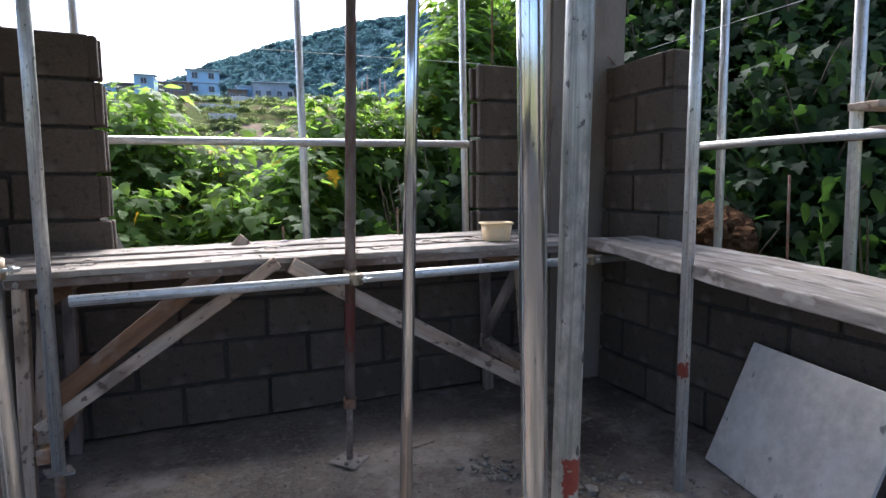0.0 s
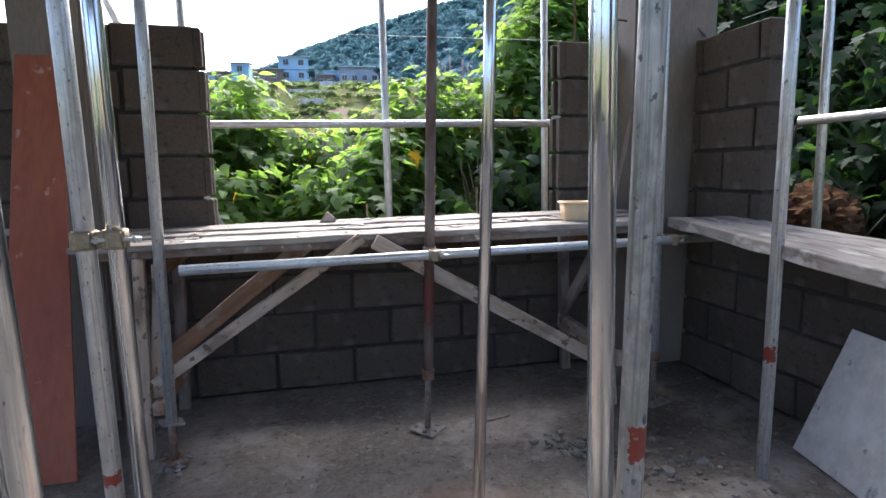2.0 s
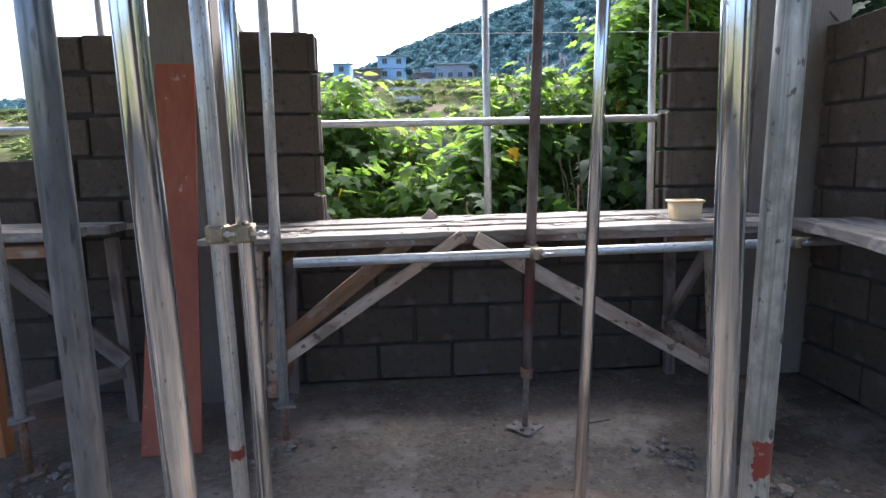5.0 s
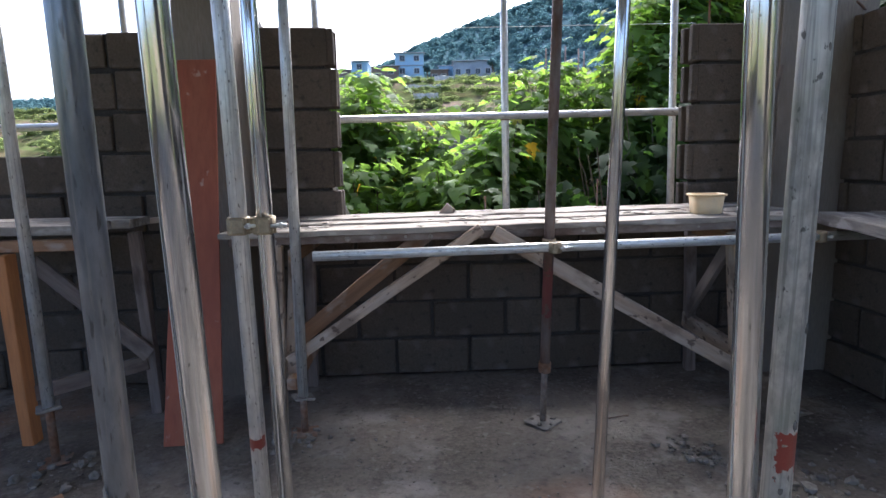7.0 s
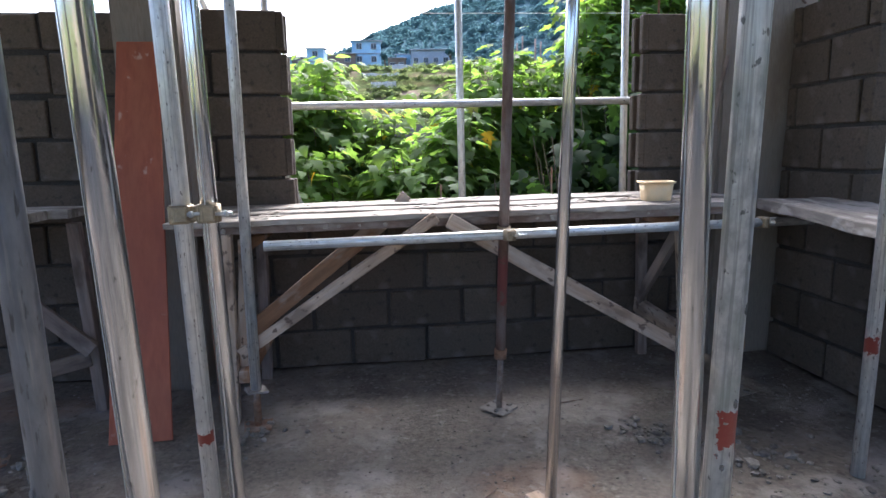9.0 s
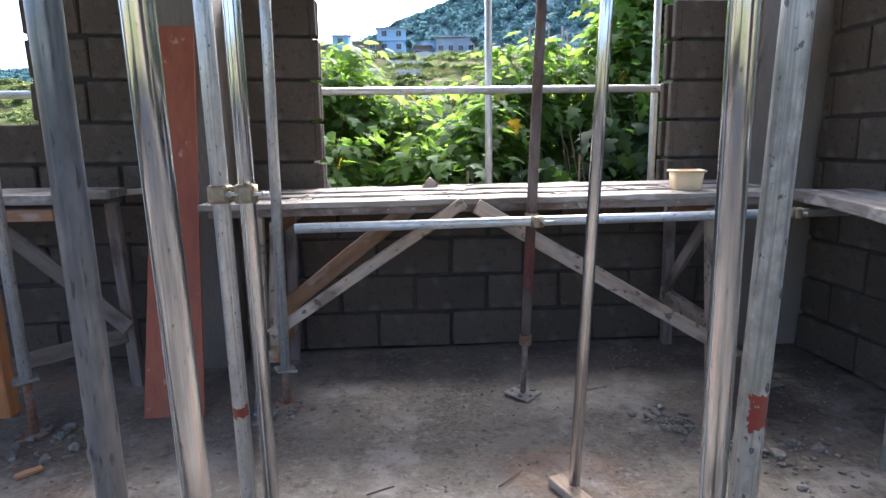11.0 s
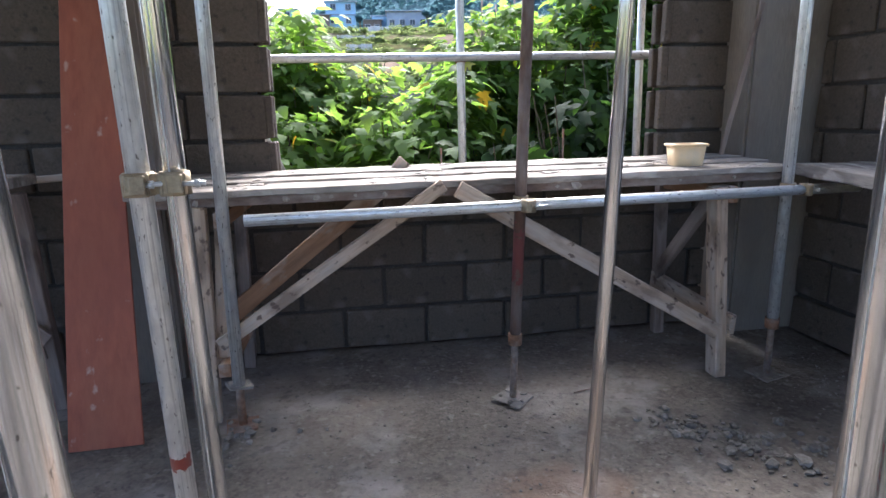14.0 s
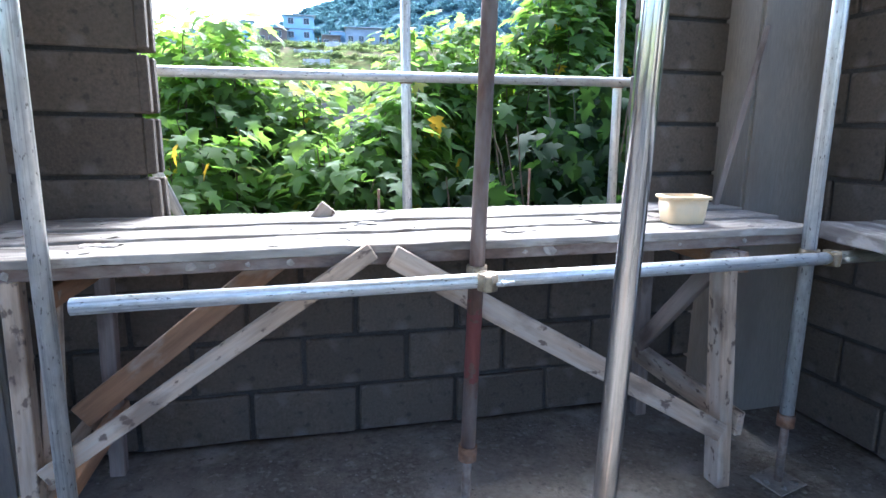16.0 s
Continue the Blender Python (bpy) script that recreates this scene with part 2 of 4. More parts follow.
M_UNDER = mat("hazed_forest_floor", (0.08, 0.13, 0.14), 1.0, var=0.3, grain=0.5, stain=0.06, bump=0.2, dist=0.4)
M_SHRUB = leaf_mat("garden_shrub_leaves", (0.10, 0.125, 0.06), (2.2, 2.2, 1.5), var=0.3)
M_HOUSE_BLUE = mat("pale_blue_render", (0.34, 0.52, 0.66), 0.85, var=0.06, grain=2, stain=0.6)
M_HOUSE_GREY = mat("grey_render", (0.33, 0.37, 0.42), 0.85, var=0.08, grain=2, stain=0.6)
M_HOUSE_BROWN = mat("brown_boarding", (0.22, 0.16, 0.13), 0.85, var=0.12, grain=2, stain=0.6)
M_ROOF = mat("weathered_sheet_roof", (0.30, 0.32, 0.35), 0.6, 0.3, var=0.12, grain=2, stain=0.5)
M_GLASS_DARK = mat("dark_window_glass", (0.03, 0.04, 0.05), 0.15, var=0.1)
M_TERRACE = mat("garden_wall_stone", (0.17, 0.16, 0.15), 0.95, var=0.25, grain=5, stain=1, bump=0.8)


M_STRIP = mat("pale_sheeting", (0.55, 0.53, 0.50), 0.8, var=0.15, grain=3, stain=0.8)
for m_ in (M_ROCK, M_SOIL, M_UNDER, M_TERRACE, M_FOREST, M_SHRUB):
    dull(m_)
for m_ in (M_FLOOR, M_BLOCK, M_MORTAR, M_PLANK, M_STONE):
    m_.node_tree.nodes["Principled BSDF"].inputs["Specular IOR Level"].default_value = 0.2
overlay(M_FLOOR, (0.29, 0.27, 0.25), 5.0, 0.52, 0.68, 0.6, detail=8)
overlay(M_FLOOR, (0.07, 0.062, 0.058), 2.2, 0.56, 0.72, 0.6, detail=8)
overlay(M_FLOOR, (0.26, 0.15, 0.09), 1.15, 0.60, 0.72, 0.55)
overlay(M_FLOOR, (0.27, 0.25, 0.225), 24.0, 0.60, 0.68, 0.5, detail=8)
overlay(M_FLOOR, (0.055, 0.05, 0.044), 14.0, 0.60, 0.70, 0.5, detail=9)
overlay(M_FLOOR, (0.06, 0.055, 0.05), 31.0, 0.62, 0.70, 0.6)
overlay(M_BLOCK, (0.17, 0.152, 0.135), 7.0, 0.54, 0.72, 0.6, detail=10)
overlay(M_BLOCK, (0.035, 0.031, 0.027), 26.0, 0.60, 0.70, 0.6, detail=8)
overlay(M_BLOCK, (0.055, 0.05, 0.047), 3.1, 0.55, 0.75, 0.5)
overlay(M_PLANK, (0.11, 0.09, 0.075), 11.0, 0.52, 0.64, 0.7, (0.3, 1.6, 1), 10)
overlay(M_PLANK, (0.07, 0.055, 0.045), 40.0, 0.60, 0.68, 0.6, (0.08, 1.6, 1), 6)
overlay(M_PLANK, (0.46, 0.43, 0.385), 14.0, 0.57, 0.66, 0.6, (0.6, 1.2, 1), 8)
overlay(M_LUMBER, (0.13, 0.09, 0.065), 9.0, 0.52, 0.66, 0.7, (0.6, 1, 1), 9)
overlay(M_LUMBER, (0.09, 0.06, 0.045), 34.0, 0.60, 0.66, 0.85, (0.6, 1, 1))
M_OLD = mat("weathered_lumber", (0.17, 0.13, 0.11), 0.9, var=0.35, grain=25, stain=6, bump=0.5, tint=(0.26, 0.22, 0.19), mix=0.7, stretch=(0.25, 2.5, 2.5), spread=0.12)
overlay(M_OLD, (0.06, 0.045, 0.035), 9.0, 0.55, 0.68, 0.7, (0.6, 1, 1), 8)
overlay(M_LUMBER2, (0.45, 0.39, 0.33), 12.0, 0.55, 0.68, 0.6, (0.5, 1, 1))
overlay(M_PANEL, (0.12, 0.115, 0.11), 13.0, 0.66, 0.70, 0.85, (1, 1, 0.6))
overlay(M_PANEL, (0.62, 0.61, 0.59), 6.0, 0.5, 0.7, 0.6, (1, 1, 1), 8)
overlay(M_RED, (0.55, 0.40, 0.33), 16.0, 0.66, 0.72, 0.6, (1, 1, 0.7))
overlay(M_RED, (0.22, 0.055, 0.03), 2.2, 0.48, 0.7, 0.6, (2, 2, 0.5))
overlay(M_GALV, (0.42, 0.47, 0.52), 260.0, 0.50, 0.66, 0.4, (1, 1, 0.004), 3)
overlay(M_GALV, (0.16, 0.17, 0.18), 340.0, 0.62, 0.70, 0.5, (1, 1, 0.003), 4)
overlay(M_GALV, (0.16, 0.15, 0.14), 170.0, 0.66, 0.70, 0.8, (1, 1, 0.4), 6)
overlay(M_GALV_DULL, (0.27, 0.28, 0.28), 210.0, 0.52, 0.66, 0.6, (1, 1, 0.012), 4)
overlay(M_GALV_DULL, (0.10, 0.095, 0.085), 130.0, 0.63, 0.68, 0.8, (1, 1, 0.4), 6)
overlay(M_GALV_MOTTLED, (0.62, 0.61, 0.57), 22.0, 0.52, 0.62, 0.7, (1, 1, 0.3), 6)
overlay(M_GALV_MOTTLED, (0.22, 0.22, 0.20), 190.0, 0.50, 0.62, 0.6, (1, 1, 0.02), 5)
overlay(M_GALV_MOTTLED, (0.06, 0.06, 0.055), 75.0, 0.645, 0.69, 0.8, (1, 1, 0.6), 8)
overlay(M_GALV_MOTTLED, (0.30, 0.33, 0.27), 16.0, 0.50, 0.66, 0.6, (1, 1, 0.5), 8)
overlay(M_DARKPIPE, (0.40, 0.40, 0.39), 120.0, 0.57, 0.68, 0.6, (1, 1, 0.05), 8)
overlay(M_DARKPIPE, (0.07, 0.07, 0.07), 110.0, 0.60, 0.68, 0.7, (1, 1, 0.2), 8)
overlay(M_COLUMN, (0.13, 0.10, 0.075), 5.5, 0.52, 0.68, 0.6, (1, 1, 0.35), 10)
overlay(M_COLUMN, (0.20, 0.18, 0.155), 1.6, 0.5, 0.7, 0.6, (1, 1, 0.4), 8)
overlay(M_SOIL, (0.17, 0.125, 0.10), 0.09, 0.47, 0.58, 0.8, detail=6)
overlay(M_SOIL, (0.09, 0.13, 0.04), 0.5, 0.5, 0.65, 0.7, detail=6)

# ---- mesh helpers ----
def link(name, bm, material, parent=None, label="", smooth=False):
    me = bpy.data.meshes.new(name)
    bm.to_mesh(me)
    bm.free()
    me.materials.append(material)
    if smooth:
        for p in me.polygons:
            p.use_smooth = True
    ob = new(name, me)
    if parent:
        ob.parent = parent
    if label:
        ob["label"] = label
    return ob


def part(name, bm, material, parent, label="", m=None, smooth=False):
    ob = link(name, bm, material, parent, label, smooth)
    if m is not None:
        ob.matrix_local = m
    return ob


def thing(name, label, category, at=(0, 0, 0), group="", kind="", m=None):
    ob = new(name)
    ob.empty_display_size = 0.1
    ob.matrix_world = m if m is not None else Matrix.Translation(at)
    bpy.context.view_layer.update()
    return tagged(ob, label, category, group, kind)


def box(sx, sy, sz, bevel=0.004, wob=0.0, seg=1, cuts=0):
    """A box centred on the origin, bevelled, with its corners a little off true."""
    bm = bmesh.new()
    bmesh.ops.create_cube(bm, size=1)
    for v in bm.verts:
        v.co = Vector((v.co.x * sx, v.co.y * sy, v.co.z * sz))
    if cuts:
        es = [e for e in bm.edges if abs((e.verts[0].co - e.verts[1].co).x) > 1e-6]
        bmesh.ops.subdivide_edges(bm, edges=es, cuts=cuts, use_grid_fill=True)
    if wob:
        for v in bm.verts:
            v.co += Vector((random.uniform(-wob, wob), random.uniform(-wob, wob), random.uniform(-wob, wob)))
    if bevel:
        es = [e for e in bm.edges if len(e.link_faces) == 2 and e.calc_face_angle(0) > 0.7]
        bmesh.ops.bevel(bm, geom=es, offset=bevel, segments=seg, affect='EDGES')
    return bm


def tube(r, length, wall=0.003, n=20, cap=True):
    """A hollow tube along +z from the origin, rims included."""
    bm = bmesh.new()
    rings = []
    for rad, z in ((r - wall, 0), (r, 0), (r, length), (r - wall, length)):
        rings.append([bm.verts.new((rad * math.cos(2 * math.pi * i / n), rad * math.sin(2 * math.pi * i / n), z)) for i in range(n)])
    for a in range(4):
        A, B = rings[a], rings[(a + 1) % 4]
        for i in range(n):
            j = (i + 1) % n
            f = bm.faces.new((A[i], A[j], B[j], B[i]))
            f.smooth = a in (1, 3)
    return bm


def along(a, b):
    """The pose whose z runs from a to b, with its origin at a."""
    a, b = Vector(a), Vector(b)
    return Matrix.Translation(a) @ (b - a).to_track_quat('Z', 'Y').to_matrix().to_4x4()


def rod_at(name, a, b, r, material, parent, label="", n=16, wall=0.003):
    """A tube part from a to b, in the space of its parent."""
    return part(name, tube(r, (Vector(b) - Vector(a)).length, min(wall, r * 0.9), n), material, parent, label, along(a, b))


def board(name, a, b, w, t, material, parent, label="", up=(0, 0, 1), wob=0.002):
    """A sawn board from a to b (its length), w across up, t thick, as a part."""
    a, b = Vector(a), Vector(b)
    x = (b - a).normalized()
    y = Vector(up).cross(x).normalized()
    z = x.cross(y)
    m = Matrix((x, y, z)).transposed().to_4x4()
    m.translation = (a + b) / 2
    return part(name, box((b - a).length, t, w, 0.003, wob, cuts=3), material, parent, label, m)


def lump(r, seed, squash=0.7, sub=1, rough=0.35):
    """An angular broken lump."""
    bm = bmesh.new()
    bmesh.ops.create_icosphere(bm, subdivisions=sub, radius=r)
    rnd = random.Random(seed)
    o = Vector((rnd.random() * 50, rnd.random() * 50, rnd.random() * 50))
    for v in bm.verts:
        k = 1 + rough * 1.6 * noise.noise(v.co / r * 1.1 + o) + rnd.uniform(-rough, rough) * 0.4
        v.co = Vector((v.co.x * k, v.co.y * k * 0.85, v.co.z * k * squash))
    return bm


def arc(x):
    return x * x * (3 - 2 * x)


def smooth01(x, a, b):
    return arc(min(1.0, max(0.0, (x - a) / (b - a))))


# ---- ground, one sheet to the horizon ----
RIDGE = [(-180, 3), (-60, 3.5), (-33, 4.9), (-20, 6.2), (-9, 7.6), (-4, 8.1), (-1.5, 9.0), (0.5, 10.1), (3.4, 11.1), (6.2, 12.1), (8.5, 12.7), (11.4, 13.5), (14.8, 14.4), (20, 15.0), (28, 15.8), (60, 15), (180, 3)]


def ridge(az):
    for (a, ea), (b, eb) in zip(RIDGE, RIDGE[1:]):
        if a <= az <= b:
            return ea + (eb - ea) * (az - a) / (b - a)
    return 3


def ground_z(x, y):
    dx, dy = x + 0.05, y - 0.95
    r = math.hypot(dx, dy)
    az = math.degrees(math.atan2(dx, dy))
    el = ridge(az)
    s = 0.85 * (x - 2.75) + 0.45 * (min(max(y, 2.0), 8) - 5.0)
    bank = -0.45 + min(max(s, -0.4) + 0.4, 5) * 1.25
    if y < 1.5:
        bank = -0.45 + (bank + 0.45) * smooth01(y, -6, 1.5)
    bank = -0.45 + (bank + 0.45) * (1 - smooth01(y, 9.0, 13.0))
    # hillside of terraces up to the houses, then the wooded hill
    house_el = min(7.8, el - 0.4)
    slope = smooth01(r, 14, 95) * math.tan(radians(house_el)) * 95
    if 22 < r < 90:
        st = 1.5
        k = slope / st + 0.5 * noise.noise(Vector((x * 0.06, y * 0.06, 3)))
        slope = st * (math.floor(k) + arc(min(1, (k - math.floor(k)) * 2.2)))
    hill = smooth01(r, 105, 260) * (math.tan(radians(el)) * 260 - slope) if r > 105 else 0
    far = smooth01(r, 262, 900) * -60
    wob = 0.12 * noise.noise(Vector((x * 0.5, y * 0.5, 0))) * min(1, r / 6)
    return bank + max(0, slope + hill + far) + wob * (1 + r * 0.02)


def build_ground():
    bm = bmesh.new()
    radii = [2.0 * 1.065 ** i for i in range(102)]
    N = 300
    angs = []
    for i in range(N):
        u = i / N * 2 - 1
        angs.append(math.pi * (0.35 * u + 0.65 * u ** 3))
    c = bm.verts.new((-0.05, 0.95, -0.5))
    rings = []
    for r in radii:
        row = []
        for a in angs:
            x, y = -0.05 + r * math.sin(a), 0.95 + r * math.cos(a)
            z = ground_z(x, y)
            if -3.6 < x < 2.3 and -4 < y < 4.3:
                z = min(z, -0.42)
            row.append(bm.verts.new((x, y, z)))
        rings.append(row)
    for i in range(N):
        bm.faces.new((c, rings[0][(i + 1) % N], rings[0][i]))
    for A, B in zip(rings, rings[1:]):
        for i in range(N):
            j = (i + 1) % N
            bm.faces.new((A[i], A[j], B[j], B[i]))
    bmesh.ops.recalc_face_normals(bm, faces=bm.faces)
    ob = link("ground", bm, M_SOIL, smooth=True)
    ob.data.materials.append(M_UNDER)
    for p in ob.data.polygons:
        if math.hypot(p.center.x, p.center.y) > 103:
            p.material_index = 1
    return ob


ground = tagged(build_ground(), "grassy soil ground rising to terraced gardens", "ground", kind="structure")
if ground.data.polygons[0].normal.z < 0:
    ground.data.flip_normals()


# ---- floor, soffit and closing walls ----
def build_floor():
    bm = bmesh.new()
    nx, ny = 110, 130
    x0, x1, y0, y1 = -3.6, 2.14, -2.6, 4.02
    top = []
    for j in range(ny + 1):
        row = []
        for i in range(nx + 1):
            x, y = x0 + (x1 - x0) * i / nx, y0 + (y1 - y0) * j / ny
            z = 0.006 * noise.noise(Vector((x * 1.3, y * 1.3, 2))) + 0.004 * noise.noise(Vector((x * 5, y * 5, 7)))
            row.append(bm.verts.new((x, y, z)))
        top.append(row)
    for j in range(ny):
        for i in range(nx):
            f = bm.faces.new((top[j][i], top[j][i + 1], top[j + 1][i + 1], top[j + 1][i]))
            f.smooth = True
    e = bmesh.ops.extrude_face_region(bm, geom=bm.faces[:])
    for v in [g for g in e["geom"] if isinstance(g, bmesh.types.BMVert)]:
        v.co.z = -0.2
    bmesh.ops.recalc_face_normals(bm, faces=bm.faces)
    return link("floor", bm, M_FLOOR)


floor = tagged(build_floor(), "rough grey concrete floor covered in cement dust", "floor", kind="structure")


def plain(name, x0, x1, y0, y1, z0, z1, material, label, category):
    ob = link(name, box(x1 - x0, y1 - y0, z1 - z0, 0.006), material)
    ob.matrix_world = Matrix.Translation(((x0 + x1) / 2, (y0 + y1) / 2, (z0 + z1) / 2))
    return tagged(ob, label, category, kind="structure")


plain("ceiling", -3.75, 2.29, -2.75, 4.10, 3.0, 3.15, M_SLAB, "unseen soffit above the props, pale for bounced fill light", "ceiling")
# West and rear walls are assumed; their openings are sized to tune the light.
plain("wall_west_sill", -3.75, -3.6, -2.75, 4.15, -0.2, 0.75, M_BLOCK, "assumed plain grey block wall under an unseen side opening", "wall")
plain("wall_west_front", -3.75, -3.6, 3.3, 4.15, 0.75, 3.0, M_BLOCK, "assumed plain grey block pier of an unseen side opening", "wall")
plain("wall_west_rear", -3.75, -3.6, -2.75, -2.2, 0.75, 3.0, M_BLOCK, "assumed plain grey block pier of an unseen side opening", "wall")
plain("wall_west_lintel", -3.75, -3.6, -2.2, 3.3, 2.85, 3.0, M_BLOCK, "assumed plain grey lintel over an unseen side opening", "wall")
plain("wall_south_west", -3.6, -3.3, -2.75, -2.6, -0.2, 3.0, M_BLOCK, "assumed plain grey block wall beside an unseen rear opening", "wall")
plain("wall_south_east", 1.85, 2.22, -2.75, -2.6, -0.2, 3.0, M_BLOCK, "assumed plain grey block wall beside an unseen rear opening", "wall")
plain("wall_south_lintel", -3.3, 1.85, -2.75, -2.6, 2.9, 3.0, M_BLOCK, "assumed plain grey lintel over an unseen rear opening", "wall")
plain("wall_east_rear", 2.12, 2.27, -2.6, -0.2, -0.2, 3.0, M_BLOCK, "plain grey block wall", "wall")

# ---- block walls ----
PITCH_X, PITCH_Z, THICK = 0.41, 0.21, 0.15
_block_cache = {}


def block_mesh(w, h, kind):
    key = (round(w, 3), round(h, 3), kind)
    if key not in _block_cache:
        bm = box(w, THICK - 0.012, h, 0.006, 0.003)
        me = bpy.data.meshes.new("block")
        bm.to_mesh(me)
        bm.free()
        me.materials.append(M_BLOCK)
        _block_cache[key] = me
    return _block_cache[key]


def lay(parent, u0, u1, z0, h, wall_pose):
    """One block between u0 and u1 along the wall, on z0, h high."""
    ob = new("block", block_mesh(u1 - u0, h, random.randrange(4)))
    ob.parent = parent
    d = random.uniform(-0.007, 0.007)
    ob.matrix_local = wall_pose @ pose((u0 + u1) / 2, THICK / 2 + d, z0 + h / 2, random.uniform(-0.6, 0.6), random.uniform(-0.9, 0.9), random.uniform(-0.7, 0.7))


def courses(parent, u0, u1, zs, joint, wall_pose, gap=0.017):
    """Courses of blocks from u0 to u1; zs: the tops from the foot up; joint: where a vertical joint falls in the even courses."""
    for k, (a, b) in enumerate(zip(zs, zs[1:])):
        off = joint + (PITCH_X / 2 if k % 2 else 0)
        n0 = math.ceil((u0 - off) / PITCH_X - 1e-6)
        cuts = [u0] + [off + PITCH_X * i for i in range(n0, n0 + 60) if u0 + 0.04 < off + PITCH_X * i < u1 - 0.04] + [u1]
        for p, q in zip(cuts, cuts[1:]):
            lay(parent, p + (gap / 2 if p > u0 else 0), q - (gap / 2 if q < u1 else 0), a + gap * 0.6, b - a - gap, wall_pose)


def core(name, u0, u1, z0, z1, wall_pose, label, inset=0.022):
    """The mortar core of a wall, set back behind the block faces."""
    ob = link(name, box(u1 - u0, THICK - 2 * inset, z1 - z0, 0), M_MORTAR)
    ob.matrix_world = wall_pose @ Matrix.Translation(((u0 + u1) / 2, THICK / 2, (z0 + z1) / 2))
    bpy.context.view_layer.update()
    return tagged(ob, label, "wall", kind="structure")


def block_wall(name, u0, u1, zs, joint, at, label):
    c = core(name, u0 + 0.012, u1 - 0.012, zs[0], zs[-1] - 0.012, at, label)
    inv = c.matrix_world.inverted()
    courses(c, u0, u1, zs, joint, inv @ at)
    return c


BACK = Matrix.Translation((0, 4.0, 0))
SIDE = pose(2.12, 0, 0, 0, 0, -90)           # u runs along -y, the thickness along +x
LOW = [-0.01, 0.20, 0.41, 0.62, 0.83]
HIGH = [0.83, 1.04, 1.25, 1.46, 1.67, 1.875]
block_wall("wall_north_sill", -1.24, 1.72, LOW, 0.195, BACK, "grey concrete block wall below the window opening")
block_wall("wall_north_west", -3.6, -1.20, LOW + [1.04, 1.25], -1.51, BACK, "grey concrete block wall with a low sill")


def eared_mesh(w, h, side):
    """A block whose end towards the opening has two ears with a groove between."""
    key = (round(w, 3), round(h, 3), "ear", side)
    if key not in _block_cache:
        t = THICK - 0.012
        bm = box(w - 0.03, t, h, 0.006, 0.002)
        for v in bm.verts:
            v.co.x -= side * 0.015
        for sy in (-1, 1):
            e = box(0.034, 0.042, h - 0.004, 0.005, 0.002)
            for v in e.verts:
                v.co += Vector((side * (w / 2 - 0.017), sy * (t / 2 - 0.021), 0))
            me = bpy.data.meshes.new("tmp")
            e.to_mesh(me)
            e.free()
            bm.from_mesh(me)
            bpy.data.meshes.remove(me)
        me = bpy.data.meshes.new("block")
        bm.to_mesh(me)
        bm.free()
        me.materials.append(M_BLOCK)
        _block_cache[key] = me
    return _block_cache[key]


def lay_eared(parent, u0, u1, z0, h, wall_pose, side):
    ob = new("block", eared_mesh(u1 - u0, h, side))
    ob.parent = parent
    ob.matrix_local = wall_pose @ pose((u0 + u1) / 2 + random.uniform(-0.006, 0.006), THICK / 2 + random.uniform(-0.004, 0.004), z0 + h / 2, random.uniform(-0.5, 0.5), random.uniform(-0.6, 0.6), random.uniform(-0.6, 0.6))


def pier(name, xa, xb, filler_left, zs, label, top_round=True):
    """A jamb pier: a stack of whole blocks and a narrow column of cut fillers."""
    w = abs(xb - xa)
    c = core(name, xa + (0.012 if filler_left else 0.06), xb - (0.06 if filler_left else 0.012), zs[0] - 0.025, zs[-1] - 0.012, BACK, label, 0.024)
    inv = c.matrix_world.inverted()
    for k, (a, b) in enumerate(zip(zs, zs[1:])):
        full = 0.40 if k % 2 == 0 else 0.37
        if filler_left:
            lay_eared(c, xb - full, xb, a + 0.008, b - a - 0.016, inv @ BACK, 1)
            lay(c, xa, xb - full - 0.014, a + 0.012, b - a - 0.03, inv @ BACK)
        else:
            lay_eared(c, xa, xa + full, a + 0.008, b - a - 0.016, inv @ BACK, -1)
            lay(c, xa + full + 0.014, xb, a + 0.012, b - a - 0.03, inv @ BACK)
    return c


pier("wall_north_jamb_west", -0.945, -0.48, True, HIGH, "grey concrete block jamb of the window opening")
pier("wall_north_jamb_east", 1.405, 1.89, False, HIGH, "grey concrete block jamb of the window opening")
pier("wall_north_pier", -1.90, -1.225, True, [1.25, 1.46, 1.67, 1.86], "short grey block pier beside a concrete column")
block_wall("wall_east_sill", -3.81, -0.2, [-0.01, 0.19, 0.40, 0.61, 0.82], -2.58, SIDE, "grey concrete block wall under the side opening")
block_wall("wall_east_pier", -3.81, -3.27, [0.82, 1.03, 1.245, 1.455, 1.665, 1.86], -3.34, SIDE, "grey concrete block pier beside the corner column")


def column(name, x0, x1, y0, y1, label):
    bm = box(x1 - x0, y1 - y0, 3.2, 0.012, 0.0, 2)
    ob = link(name, bm, M_COLUMN)
    ob.matrix_world = Matrix.Translation(((x0 + x1) / 2, (y0 + y1) / 2, 1.395))
    return tagged(ob, label, "column", kind="structure")


column("column_east", 1.76, 2.275, 3.82, 4.14, "bare grey cast concrete corner column")
column("column_west", -1.22, -0.935, 3.80, 4.10, "bare grey cast concrete column")


# ---- steel tubes and props ----
def pole(name, p0, p1, r, material, label, category="pipe", group="", z0=None):
    """A steel tube whose foot is p0 on the floor and which passes p1 at the soffit."""
    m = along(p0, p1)
    t = thing(name, label, category, group=group, m=m)
    part("tube", tube(r, (Vector(p1) - Vector(p0)).length, 0.004, 28), material, t)
    return t


